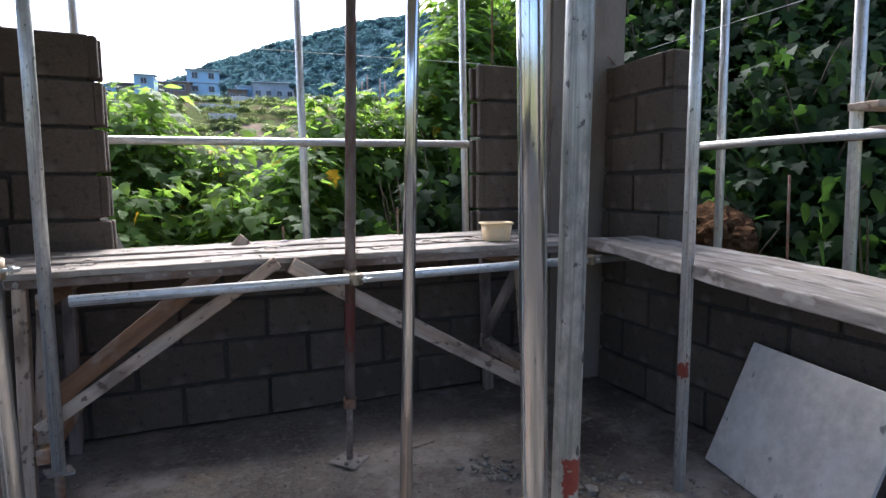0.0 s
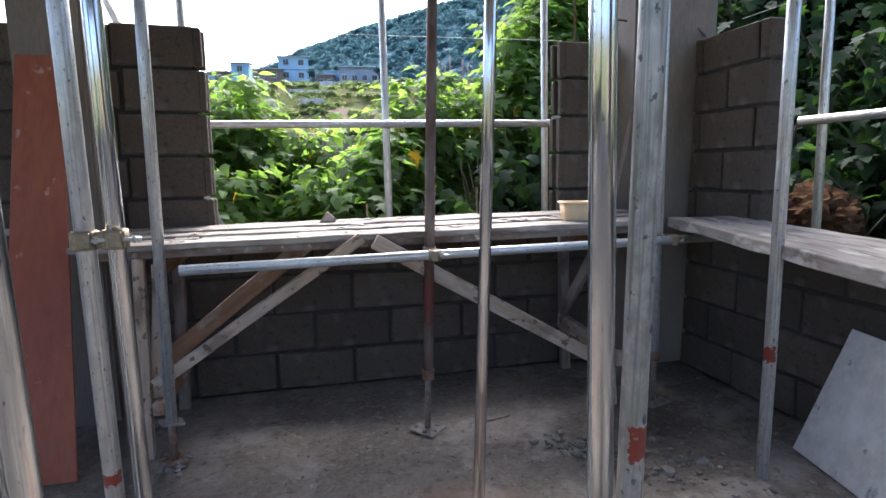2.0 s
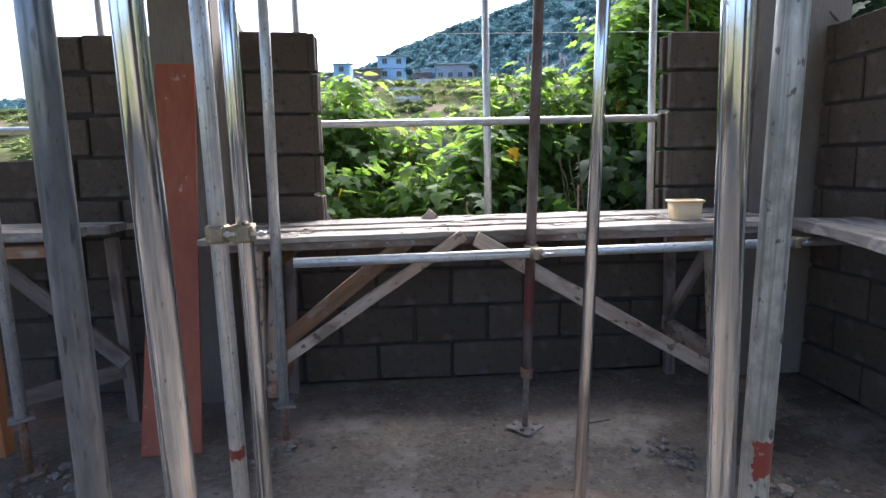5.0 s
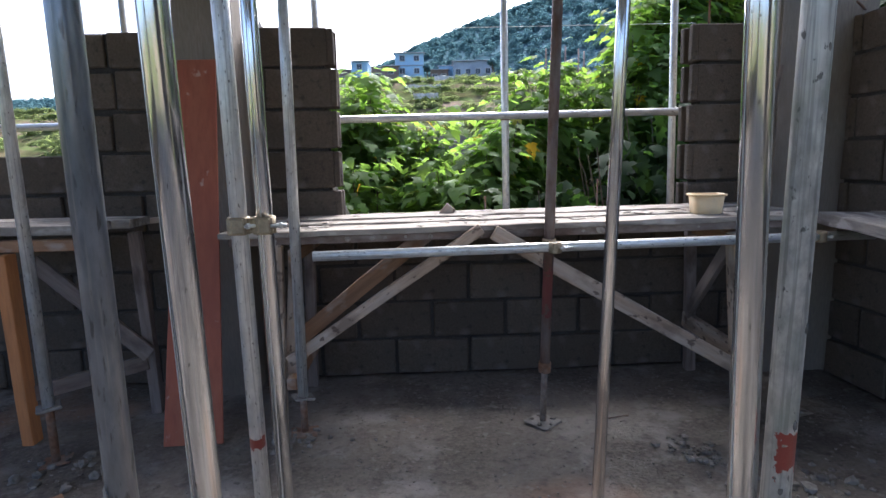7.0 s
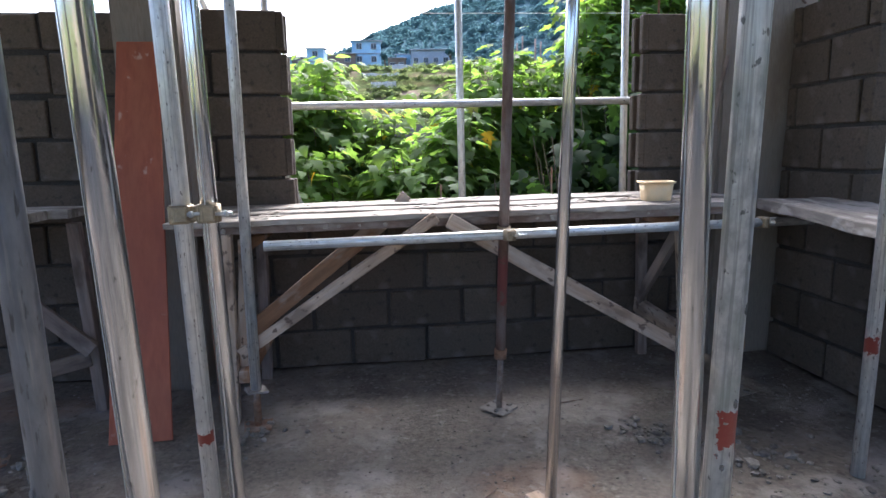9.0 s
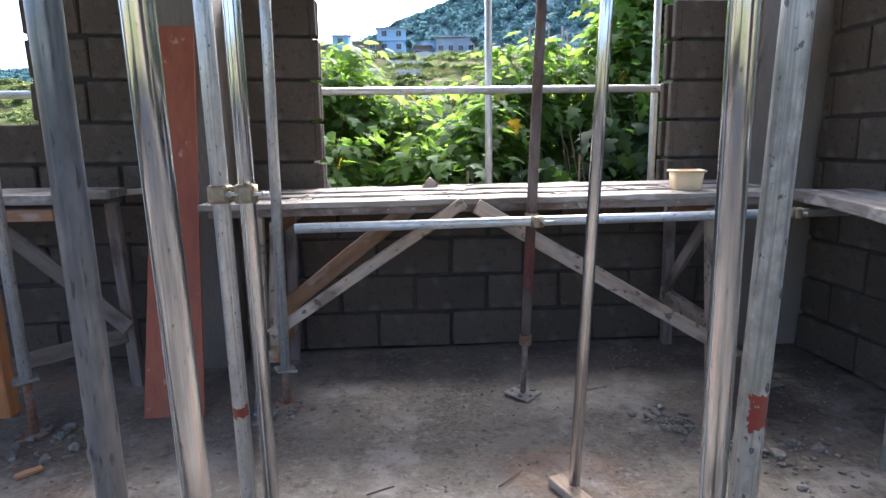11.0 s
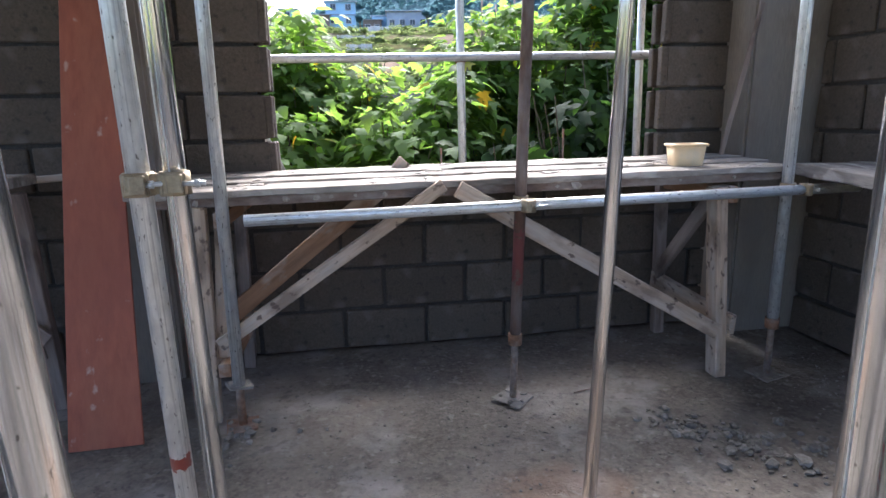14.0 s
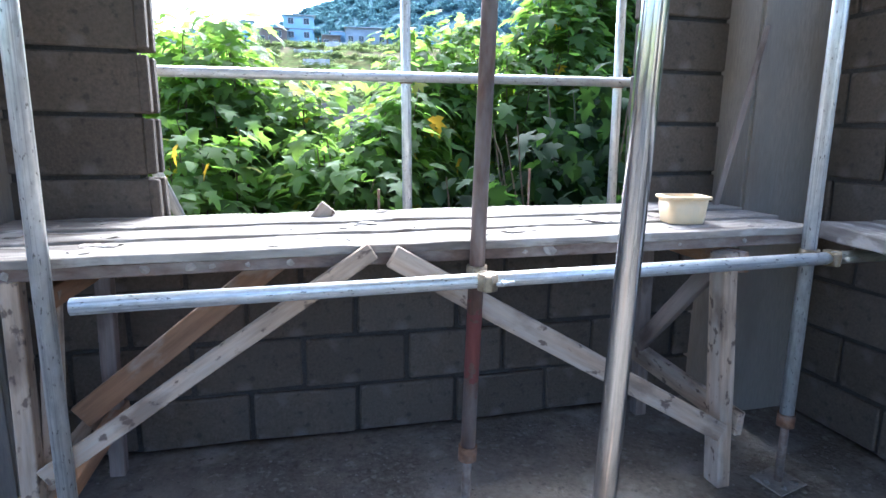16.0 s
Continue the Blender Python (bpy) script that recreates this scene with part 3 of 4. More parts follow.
TOP = 3.0
pole("scaffold_tube", (-0.538, 1.724, 0), (-0.562, 1.722, TOP), 0.0214, M_DARKPIPE, "dark grey steel scaffold tube with mortar smears", group="scaffold tubes")
pole("scaffold_tube", (-0.401, 1.711, 0), (-0.448, 1.683, TOP), 0.0207, M_GALV, "shiny galvanised steel scaffold tube", group="scaffold tubes")
pole("scaffold_tube", (0.457, 1.772, 0), (0.397, 1.776, TOP), 0.0228, M_GALV, "shiny galvanised steel scaffold tube", group="scaffold tubes")
M_C = banded(M_GALV_DULL.copy(), (0.24, 0.05, 0.035), 0.378, 0.408, (0.95, -0.3, 0), 55, ragged=0.014)
M_J = banded(M_GALV_DULL.copy(), (0.24, 0.05, 0.035), 0.463, 0.515, (-0.3, -0.95, 0), 45, ragged=0.02)
M_I = banded(M_GALV_MOTTLED, (0.28, 0.05, 0.035), 0.652, 0.716, (-0.6, -0.8, 0), 45, ragged=0.022)
pole("scaffold_tube", (0.500, 1.781, 0), (0.538, 1.767, TOP), 0.0234, M_I, "mortar-spattered steel tube with a red paint patch", group="scaffold tubes")
pole("scaffold_tube", (-0.557, 2.482, 0), (-0.592, 2.476, TOP), 0.0229, M_C, "weathered galvanised scaffold tube held by a coupler", group="scaffold tubes")
pole("scaffold_tube", (-0.494, 2.492, 0), (-0.514, 2.468, TOP), 0.0222, M_GALV, "shiny galvanised scaffold tube held by a coupler", group="scaffold tubes")
pole("scaffold_tube", (1.593, 2.597, 0), (1.582, 2.588, TOP), 0.0225, M_J, "dull grey steel tube standing on the floor", group="scaffold tubes")
pole("scaffold_tube", (0.465, 2.578, 0.03), (0.552, 2.576, TOP), 0.019, M_GALV, "thin shiny steel tube standing on a wooden offcut", group="scaffold tubes")

tubes = [o for o in bpy.data.objects if o.name.startswith("scaffold_tube")]
for k, (z, a) in enumerate(((0.72, 250), (0.70, 300), (0.735, 275))):
    part("mortar_smear", lump(0.012, 40 + k, 1.3, 2, 0.4), M_PLANK, tubes[0], "pale mortar smear", pose(0.0205 * math.cos(radians(a)), 0.0205 * math.sin(radians(a)), z, 0, 0, a) @ Matrix.Diagonal((0.3, 1, 1, 1)))
for k, a in ((1, 262), (2, 285), (5, 300), (7, 290)):
    h = 2.98
    r = (0.0207, 0.0228, 0.0222, 0.019)[(1, 2, 5, 7).index(k)]
    part("weld_seam", box(0.0022, 0.0012, h, 0.0004), M_GALV_DULL, tubes[k], "thin weld seam", pose(r * math.cos(radians(a)), r * math.sin(radians(a)), h / 2, 0, 0, a + 90))
random.seed(31)
for k in range(9):
    a, z = random.uniform(180, 360), random.uniform(0.5, 1.6)
    part("mortar_spatter", lump(random.uniform(0.004, 0.008), 60 + k, 1.5, 1, 0.4), M_STONE, tubes[3], "dark mortar spatter", pose(0.0231 * math.cos(radians(a)), 0.0231 * math.sin(radians(a)), z, 0, 0, a) @ Matrix.Diagonal((0.35, 1, 1, 1)))


def plate(w, t, seed, wob=0.004):
    random.seed(seed)
    return box(w, w, t, 0.002, wob)


def prop(p0, p1, r_out, r_in, z_collar, m_out, m_in, label, plate_w=0.12, turn=20, flange=False):
    """An adjustable steel prop: base plate, thin inner tube, collar, outer tube up to the soffit."""
    p0, p1 = Vector(p0), Vector(p1)
    d = (p1 - p0).normalized()
    t = thing("adjustable_prop", label, "prop", group="adjustable props", m=along(p0, p1))
    L = (p1 - p0).length
    part("base_plate", plate(plate_w, 0.010, 5, 0.006), M_RUST if flange else M_PLATE, t, "mortar-caked steel base plate", pose(0, 0, 0.006, 3, -2, turn))
    part("inner_tube", tube(r_in, z_collar + 0.05, 0.003, 16), m_in, t, "", pose(0, 0, 0.008))
    for k in range(5):
        a = 1.3 * k + turn
        part("mortar_crumb", lump(0.012 + 0.004 * (k % 3), 90 + k, 0.6, 1), M_STONE, t, "", pose(0.05 * math.cos(a), 0.05 * math.sin(a), 0.012, 0, 0, 40 * k))
    if flange:
        part("flange", plate(0.085, 0.008, 8), M_PLATE, t, "dusty square flange", pose(0, 0, z_collar, 4, 3, turn + 12))
    else:
        part("collar", tube(r_out + 0.006, 0.045, 0.012, 18), M_RUST, t, "rusty threaded collar", pose(0, 0, z_collar - 0.01))
    part("outer_tube", tube(r_out, L - z_collar, 0.003, 24), m_out, t, "", pose(0, 0, z_collar))
    return t


M_RUSTPAINT2 = mat("dusty_rusted_tube", (0.24, 0.20, 0.17), 0.7, 0.3, var=0.3, grain=60, stain=20, bump=0.3, tint=(0.16, 0.10, 0.075), mix=0.7)
M_F = banded(M_RUSTPAINT, (0.17, 0.055, 0.05), 0.26, 0.44, None, 30, ragged=0.10)
prop((0.459, 3.328, 0), (0.545, 3.338, TOP), 0.022, 0.014, 0.25, M_F, M_RUSTPAINT2, "brown-painted adjustable prop with worn red paint", 0.13, 35)
prop((-0.603, 3.320, 0), (-0.579, 3.318, TOP), 0.022, 0.016, 0.17, M_GALV_DULL, M_RUST, "grey adjustable prop with a rusty foot", 0.11, 15, True)
prop((1.611, 3.325, 0), (1.592, 3.330, TOP), 0.0225, 0.014, 0.23, M_GALV_DULL, M_RUSTPAINT2, "grey adjustable prop beside the corner of the bench", 0.13, 25)
prop((-1.57, 3.155, 0), (-1.60, 3.15, TOP), 0.022, 0.016, 0.24, M_GALV_DULL, M_RUST, "grey adjustable prop with a rusty foot", 0.10, 10, True)

# tube rail clamped to the props
rail = thing("tube_rail", "grey steel tube clamped along the props", "pipe", m=along((-0.512, 3.243, 0.803), (1.90, 3.292, 0.822)))
part("tube", tube(0.0205, 2.42, 0.003, 24), M_GALV_DULL, rail)


def coupler(at, yaw, label, two=True, r=0.026, gap=0.075, material=None):
    """A scaffold coupler: clamp bands round the tubes, saddle, bolts and nuts."""
    material = material or M_ZINC
    t = thing("scaffold_coupler", label, "coupler", group="scaffold couplers", m=pose(*at, 0, 0, yaw))
    for sx in ((0, gap) if two else (0,)):
        part("clamp", tube(r + 0.006, 0.046, 0.006, 20), material, t, "", pose(sx, 0, -0.023))
        if two:
            part("clamp_cheek", box(0.052, 0.012, 0.048, 0.004), material, t, "", pose(sx, -r - 0.006, 0))
            part("clamp_flap", box(0.03, 0.01, 0.04, 0.003), material, t, "", pose(sx + 0.006, -r - 0.016, 0.001))
        part("clamp_lug", box(0.022, 0.018, 0.044, 0.004), material, t, "", pose(sx - 0.008, -r - 0.008, 0))
        bolt = part("bolt", tube(0.005, 0.05, 0.0045, 8), M_GALV_DULL, t, "", along((sx + 0.014, -r - 0.012, 0), (sx + 0.064 if sx else sx + 0.03, -r - 0.012, 0.001)))
        part("nut", tube(0.009, 0.009, 0.004, 6), M_GALV_DULL, bolt, "", pose(0, 0, 0.03 if sx else 0.012))
    if two:
        part("saddle", box(gap * 0.6, 0.03, 0.04, 0.005), material, t, "", pose(gap / 2, -0.004, 0))
    return t


coupler((-0.569, 2.480, 1.016), 3, "yellow zinc coupler joining two upright tubes", True, 0.0235, 0.068)
coupler((0.483, 3.331, 0.815), 0, "mortar-caked coupler on a prop and rail", False, 0.023)
coupler((0.488, 3.245, 0.812), 0, "small clamp closing round the rail", False, 0.022)
coupler((1.606, 3.322, 0.822), 0, "yellow coupler holding the rail to a prop", False, 0.024)
coupler((1.66, 3.288, 0.820), 0, "brass-coloured clamp on the rail", False, 0.021)

# ---- work bench of planks on trestles ----
def bench():
    """The planks: caked in mortar, each its own length and height."""
    random.seed(11)
    for i, (y, w, x0, x1, dz) in enumerate(((3.455, 0.19, -0.93, 1.66, 0.0), (3.645, 0.17, -0.86, 1.70, 0.006), (3.862, 0.245, -0.925, 1.70, 0.012))):
        a, b = Vector((x0, y, 0.878 + dz)), Vector((x1, y, 0.899 + dz))
        t = thing("scaffold_plank", "mortar-caked grey wooden plank of the work bench", "plank", at=(a + b) / 2, group="bench planks")
        bm = box((b - a).length, w - 0.006, 0.026, 0.003, 0.0025, cuts=22)
        rot = Matrix.Rotation(-math.atan2(b.z - a.z, b.x - a.x), 4, 'Y')
        part("plank_board", bm, M_PLANK, t, "", rot)
        for k in range(26):
            u = random.uniform(-1.22, 1.22)
            part("mortar_crust", lump(random.uniform(0.012, 0.05), 300 + 30 * i + k, random.uniform(0.10, 0.2), 2, 0.6), M_PLANK, t, "dried mortar crust", rot @ pose(u, random.uniform(-w, w) * 0.35, 0.012, 0, 0, random.uniform(0, 180)))
    led = thing("ledger_beam", "dark mortar-stained beam under the bench edge", "beam", at=(0.35, 3.395, 0.857))
    board("beam_board", (-1.24, 0, -0.008), (1.27, 0, 0.014), 0.034, 0.045, M_LEDGER, led)
    for k in range(16):
        u = random.uniform(-1.1, 1.1)
        part("mortar_drip", lump(random.uniform(0.008, 0.02), 700 + k, 1.2, 1, 0.4), M_PLANK, led, "pale mortar drip", pose(u, -0.022, 0.003 + 0.0088 * u, 90, 0, 0) @ Matrix.Diagonal((1, 1, 0.25, 1)))


bench()


def trestle(x_post, sign, label):
    """One end of the bench: front post, back post, headers and a foot rail."""
    t = thing("trestle", label, "trestle", at=(x_post, 3.4, 0), group="bench trestles")
    return t


def sub(t, v):
    return Vector(v) - t.matrix_world.translation


tr = trestle(1.385, 1, "raw lumber trestle end with diagonal braces under the bench")
board("post", sub(tr, (1.40, 3.375, 0.0)), sub(tr, (1.33, 3.378, 0.835)), 0.05, 0.075, M_LUMBER, tr, "", (1, 0, 0))
board("back_post", sub(tr, (1.41, 3.90, 0.0)), sub(tr, (1.385, 3.90, 0.81)), 0.05, 0.05, M_OLD, tr, "", (1, 0, 0))
board("header", sub(tr, (1.395, 3.36, 0.80)), sub(tr, (1.40, 3.94, 0.80)), 0.07, 0.04, M_LUMBER2, tr)
board("foot_rail", sub(tr, (1.425, 3.325, 0.245)), sub(tr, (1.385, 3.93, 0.29)), 0.085, 0.03, M_LUMBER, tr)
board("end_brace", sub(tr, (1.34, 3.43, 0.775)), sub(tr, (1.378, 3.88, 0.33)), 0.07, 0.025, M_OLD, tr)

tl = trestle(-0.70, -1, "raw lumber trestle end with diagonal braces under the bench")
board("post", sub(tl, (-0.712, 3.38, 0.0)), sub(tl, (-0.687, 3.385, 0.835)), 0.045, 0.045, M_LUMBER, tl, "", (1, 0, 0))
board("post_splint", sub(tl, (-0.668, 3.43, 0.24)), sub(tl, (-0.625, 3.43, 0.80)), 0.05, 0.03, M_LUMBER, tl, "", (1, 0, 0))
board("back_post", sub(tl, (-0.66, 3.88, 0.0)), sub(tl, (-0.64, 3.88, 0.80)), 0.05, 0.05, M_OLD, tl, "", (1, 0, 0))
board("header", sub(tl, (-0.622, 3.365, 0.785)), sub(tl, (-0.61, 3.94, 0.785)), 0.055, 0.04, M_LUMBER2, tl)
board("foot_rail", sub(tl, (-0.735, 3.365, 0.21)), sub(tl, (-0.70, 3.93, 0.23)), 0.08, 0.025, M_LUMBER, tl)
board("foot_rail", sub(tl, (-0.655, 3.355, 0.215)), sub(tl, (-0.64, 3.93, 0.23)), 0.055, 0.045, M_LUMBER2, tl)


def brace(a, b, w, t, material, label):
    th = thing("brace_board", label, "brace", at=a, group="diagonal brace boards")
    board("brace_plank", (0, 0, 0), Vector(b) - Vector(a), w, t, material, th)
    return th


brace((0.192, 3.346, 0.888), (-0.66, 3.345, 0.322), 0.05, 0.022, M_LUMBER, "mortar-splashed lumber brace rising to the bench middle")
brace((0.245, 3.346, 0.871), (1.36, 3.335, 0.218), 0.065, 0.022, M_LUMBER, "pale lumber brace falling from the bench middle")
brace((0.01, 3.76, 0.855), (-0.70, 3.72, 0.304), 0.08, 0.024, M_LUMBER2, "orange-brown lumber brace behind the front brace")
brace((-0.02, 3.86, 0.80), (0.098, 3.865, 0.945), 0.06, 0.022, M_LUMBER, "cut board end sticking up behind the bench")


def tub(at):
    """A cream plastic food tub with a rim, open and nearly empty."""
    t = thing("plastic_tub", "cream plastic rectangular tub on the bench", "tub", at=at)

    def shell(prof, close):
        bm = bmesh.new()
        n, rings = 40, []
        for r, z in prof:
            ring = []
            for i in range(n):
                a = 2 * math.pi * i / n
                c, s_ = math.cos(a), math.sin(a)
                k = (abs(c) ** 7 + abs(s_) ** 7) ** (-1 / 7)
                ring.append(bm.verts.new((r * 1.06 * c * k, r * 0.84 * s_ * k, z)))
            rings.append(ring)
        for A, B in zip(rings, rings[1:]):
            for i in range(n):
                bm.faces.new((A[i], A[(i + 1) % n], B[(i + 1) % n], B[i])).smooth = True
        if close:
            bm.faces.new(rings[0][::-1])
            bm.faces.new(rings[-1])
        return bm
    turn = pose(0, 0, 0, 0, 0, -10)
    part("tub_body", shell(((0.055, 0.0), (0.058, 0.004), (0.067, 0.088), (0.0645, 0.088), (0.055, 0.006)), True), M_BUCKET, t, "", turn)
    part("rim", shell(((0.0665, 0.083), (0.074, 0.083), (0.0755, 0.092), (0.066, 0.094), (0.0648, 0.086)), False), M_BUCKET, t, "rolled plastic rim", turn)
    return t


tub((1.272, 3.53, 0.909))


def second_bench():
    t = thing("plank_bench", "low plank bench on orange lumber legs", "bench", at=(-1.9, 3.5, 0))
    o = t.matrix_world.translation
    board("bench_plank", Vector((-2.9, 3.47, 0.925)) - o, Vector((-1.46, 3.45, 0.925)) - o, 0.04, 0.22, M_PLANK, t)
    board("bench_plank", Vector((-2.9, 3.68, 0.925)) - o, Vector((-1.38, 3.66, 0.925)) - o, 0.04, 0.20, M_PLANK, t)
    board("apron", Vector((-2.9, 3.375, 0.86)) - o, Vector((-1.50, 3.365, 0.862)) - o, 0.05, 0.025, M_LUMBER2, t)
    board("leg", Vector((-1.78, 3.34, 0)) - o, Vector((-1.80, 3.35, 0.83)) - o, 0.05, 0.07, M_ORANGE, t, "", (1, 0, 0))
    board("leg", Vector((-1.36, 3.62, 0)) - o, Vector((-1.40, 3.64, 0.88)) - o, 0.05, 0.05, M_OLD, t, "", (1, 0, 0))
    board("brace", Vector((-1.85, 3.60, 0.76)) - o, Vector((-1.36, 3.58, 0.30)) - o, 0.075, 0.022, M_OLD, t)
    board("foot_rail", Vector((-1.80, 3.36, 0.21)) - o, Vector((-1.38, 3.60, 0.26)) - o, 0.07, 0.025, M_OLD, t)
    board("rail", Vector((-1.56, 3.9, 0.90)) - o, Vector((-1.24, 3.9, 0.92)) - o, 0.03, 0.03, M_LUMBER, t)


second_bench()


def side_planks():
    """Planks laid along the side opening, running past the camera's right."""
    random.seed(4)
    for i, off in enumerate((0.0, 0.17, 0.335)):
        a, b = Vector((1.845 + off * 0.78, 3.47, 0.884)), Vector((1.405 + off * 1.15, 1.30, 0.842))
        t = thing("scaffold_plank", "grey mortar-caked plank along the side opening", "plank", at=(a + b) / 2, group="side planks")
        x = (b - a).normalized()
        y = Vector((0, 0, 1)).cross(x).normalized()
        m = Matrix((x, y, x.cross(y))).transposed().to_4x4()
        part("plank_board", box((b - a).length, 0.152, 0.05 if i == 0 else 0.04, 0.004, 0.004, cuts=14), M_PLANK, t, "", m)


side_planks()


def sheet(name, label, cat_, corners, thick, material):
    """A stiff sheet given by its four corners, with thickness."""
    c = [Vector(p) for p in corners]
    n = (c[1] - c[0]).cross(c[3] - c[0]).normalized() * thick
    o = c[0].copy()
    t = thing(name, label, cat_, at=o)
    bm = bmesh.new()
    A = [bm.verts.new(p - o) for p in c]
    B = [bm.verts.new(p - o + n) for p in c]
    bm.faces.new(A)
    bm.faces.new(B[::-1])
    for i in range(4):
        j = (i + 1) % 4
        bm.faces.new((A[j], A[i], B[i], B[j]))
    bmesh.ops.recalc_face_normals(bm, faces=bm.faces)
    bmesh.ops.bevel(bm, geom=bm.edges[:], offset=0.002, segments=1, affect='EDGES')
    part("sheet", bm, material, t)
    return t


sheet("red_board", "red-brown primed plywood board leaning on the column", "board",
      [(-1.185, 3.255, 0.0), (-0.937, 3.262, 0.0), (-0.992, 3.72, 1.66), (-1.165, 3.72, 1.66)], 0.012, M_RED)
sheet("form_panel", "pale grey mortar-splattered panel leaning on the wall", "panel",
      [(1.887, 2.735, 0.005), (1.745, 2.05, 0.005), (1.963, 2.02, 0.503), (2.105, 2.705, 0.503)], 0.015, M_PANEL)

# leaning stick, offcut under the thin tube
stick = thing("leaning_stick", "grey lumber stick leaning against the column", "stick", at=(1.662, 3.855, 0.92))
board("stick_board", (0, 0, 0), (0.108, -0.055, 0.70), 0.022, 0.02, M_OLD, stick)
pad = thing("wood_offcut", "sawn lumber offcut under a steel tube", "offcut", at=(0.46, 2.56, 0))
board("offcut_board", (-0.045, 0.07, 0.016), (0.05, -0.16, 0.016), 0.03, 0.055, M_LUMBER, pad, "")

# ---- strings, bars and outside tubes ----
def line(name, a, b, r, material, label, cat_):
    t = thing(name, label, cat_, m=along(a, b))
    part("strand" if r < 0.003 else "bar", tube(r, (Vector(b) - Vector(a)).length, r * 0.9, 8), material, t)
    return t


line("string_line", (1.41, 3.995, 1.866), (-0.49, 3.995, 1.848), 0.0016, M_STRING, "taut white builder's string between the jambs", "string")
line("string_line", (2.115, 3.45, 1.885), (2.115, 1.4, 1.895), 0.0014, M_STRING, "taut builder's string along the side wall", "string")
line("steel_bar", (1.52, 4.07, 1.87), (1.515, 4.07, 2.60), 0.006, M_RUST, "rusty reinforcing bar standing in the jamb", "bar")
line("steel_bar", (1.76, 3.92, 1.97), (1.66, 3.91, 1.975), 0.006, M_RUST, "rusty reinforcing bar stub in the column", "bar")
line("steel_bar", (2.20, 3.825, 1.885), (2.08, 3.73, 1.90), 0.006, M_RUST, "rusty reinforcing bar stub beside the column", "bar")
line("steel_bar", (2.15, 2.62, 0.82), (2.145, 2.63, 1.22), 0.005, M_RUST, "rusty reinforcing bar standing in the side sill", "bar")
line("steel_bar", (0.93, 4.08, 0.83), (0.93, 4.08, 1.06), 0.005, M_RUST, "short reinforcing bar standing in the sill", "bar")
line("steel_bar", (0.30, 4.08, 0.83), (0.30, 4.08, 0.98), 0.005, M_RUST, "short reinforcing bar standing in the sill", "bar")


def outside_tube(p0, p1, r, label):
    t = thing("outside_scaffold_tube", label, "pipe", group="outside scaffold tubes", m=along(p0, p1))
    part("tube", tube(r, (Vector(p1) - Vector(p0)).length, 0.003, 20), M_GALV_DULL, t)
    return t


for z, y0, x0 in ((1.49, 2.50, 2.36), (1.395, 2.44, 2.40)):
    t = thing("loose_board", "raw lumber board laid across the outside scaffold", "board", at=(x0, y0, z), group="outside boards")
    board("board_piece", (0, 0, 0), (0.85, -0.16, 0.01), 0.03, 0.14, M_LUMBER, t)
gz = -0.55
outside_tube((0.476, 4.361, gz), (0.440, 4.358, 3.4), 0.0215, "weathered grey scaffold tube outside the window")
outside_tube((1.50, 4.36, gz), (1.445, 4.38, 3.4), 0.0215, "weathered grey scaffold tube outside the window")
outside_tube((-0.62, 4.36, gz), (-0.63, 4.36, 3.4), 0.0215, "weathered grey scaffold tube outside the jamb")
outside_tube((-0.32, 4.42, 0.40), (-1.28, 4.40, 2.78), 0.0215, "weathered grey diagonal scaffold tube behind the jamb")
outside_tube((-1.66, 4.36, gz), (-1.70, 4.36, 3.4), 0.0215, "weathered grey scaffold tube outside the pier")
t = thing("outside_rail", "weathered grey scaffold rail outside the window", "pipe", group="outside scaffold tubes", m=along((-2.9, 4.31, 1.405), (1.53, 4.315, 1.44)))
part("tube", tube(0.0215, 4.44, 0.003, 20), M_GALV_DULL, t)
coupler((0.458, 4.36, 1.43), 0, "rusty coupler on the outside rail", False, 0.0225, material=M_RUST)
coupler((1.472, 4.37, 1.44), 0, "rusty coupler on the outside rail", False, 0.0225, material=M_RUST)
outside_tube((2.46, 3.24, -0.2), (2.47, 3.31, 3.4), 0.0215, "shiny grey scaffold tube outside the side opening")
outside_tube((2.45, 2.54, -0.2), (2.46, 2.63, 3.4), 0.0245, "weathered grey scaffold tube outside the side opening")
t = thing("outside_rail", "weathered grey scaffold rail outside the side opening", "pipe", group="outside scaffold tubes", m=along((2.42, 3.36, 1.385), (2.42, 1.2, 1.378)))
part("tube", tube(0.0215, 2.16, 0.003, 20), M_GALV_DULL, t)
coupler((2.46, 3.26, 1.385), -90, "rusty coupler on the side rail", False, 0.0225, material=M_RUST)
coupler((2.455, 2.58, 1.38), -90, "rusty coupler on the side rail", False, 0.025, material=M_RUST)

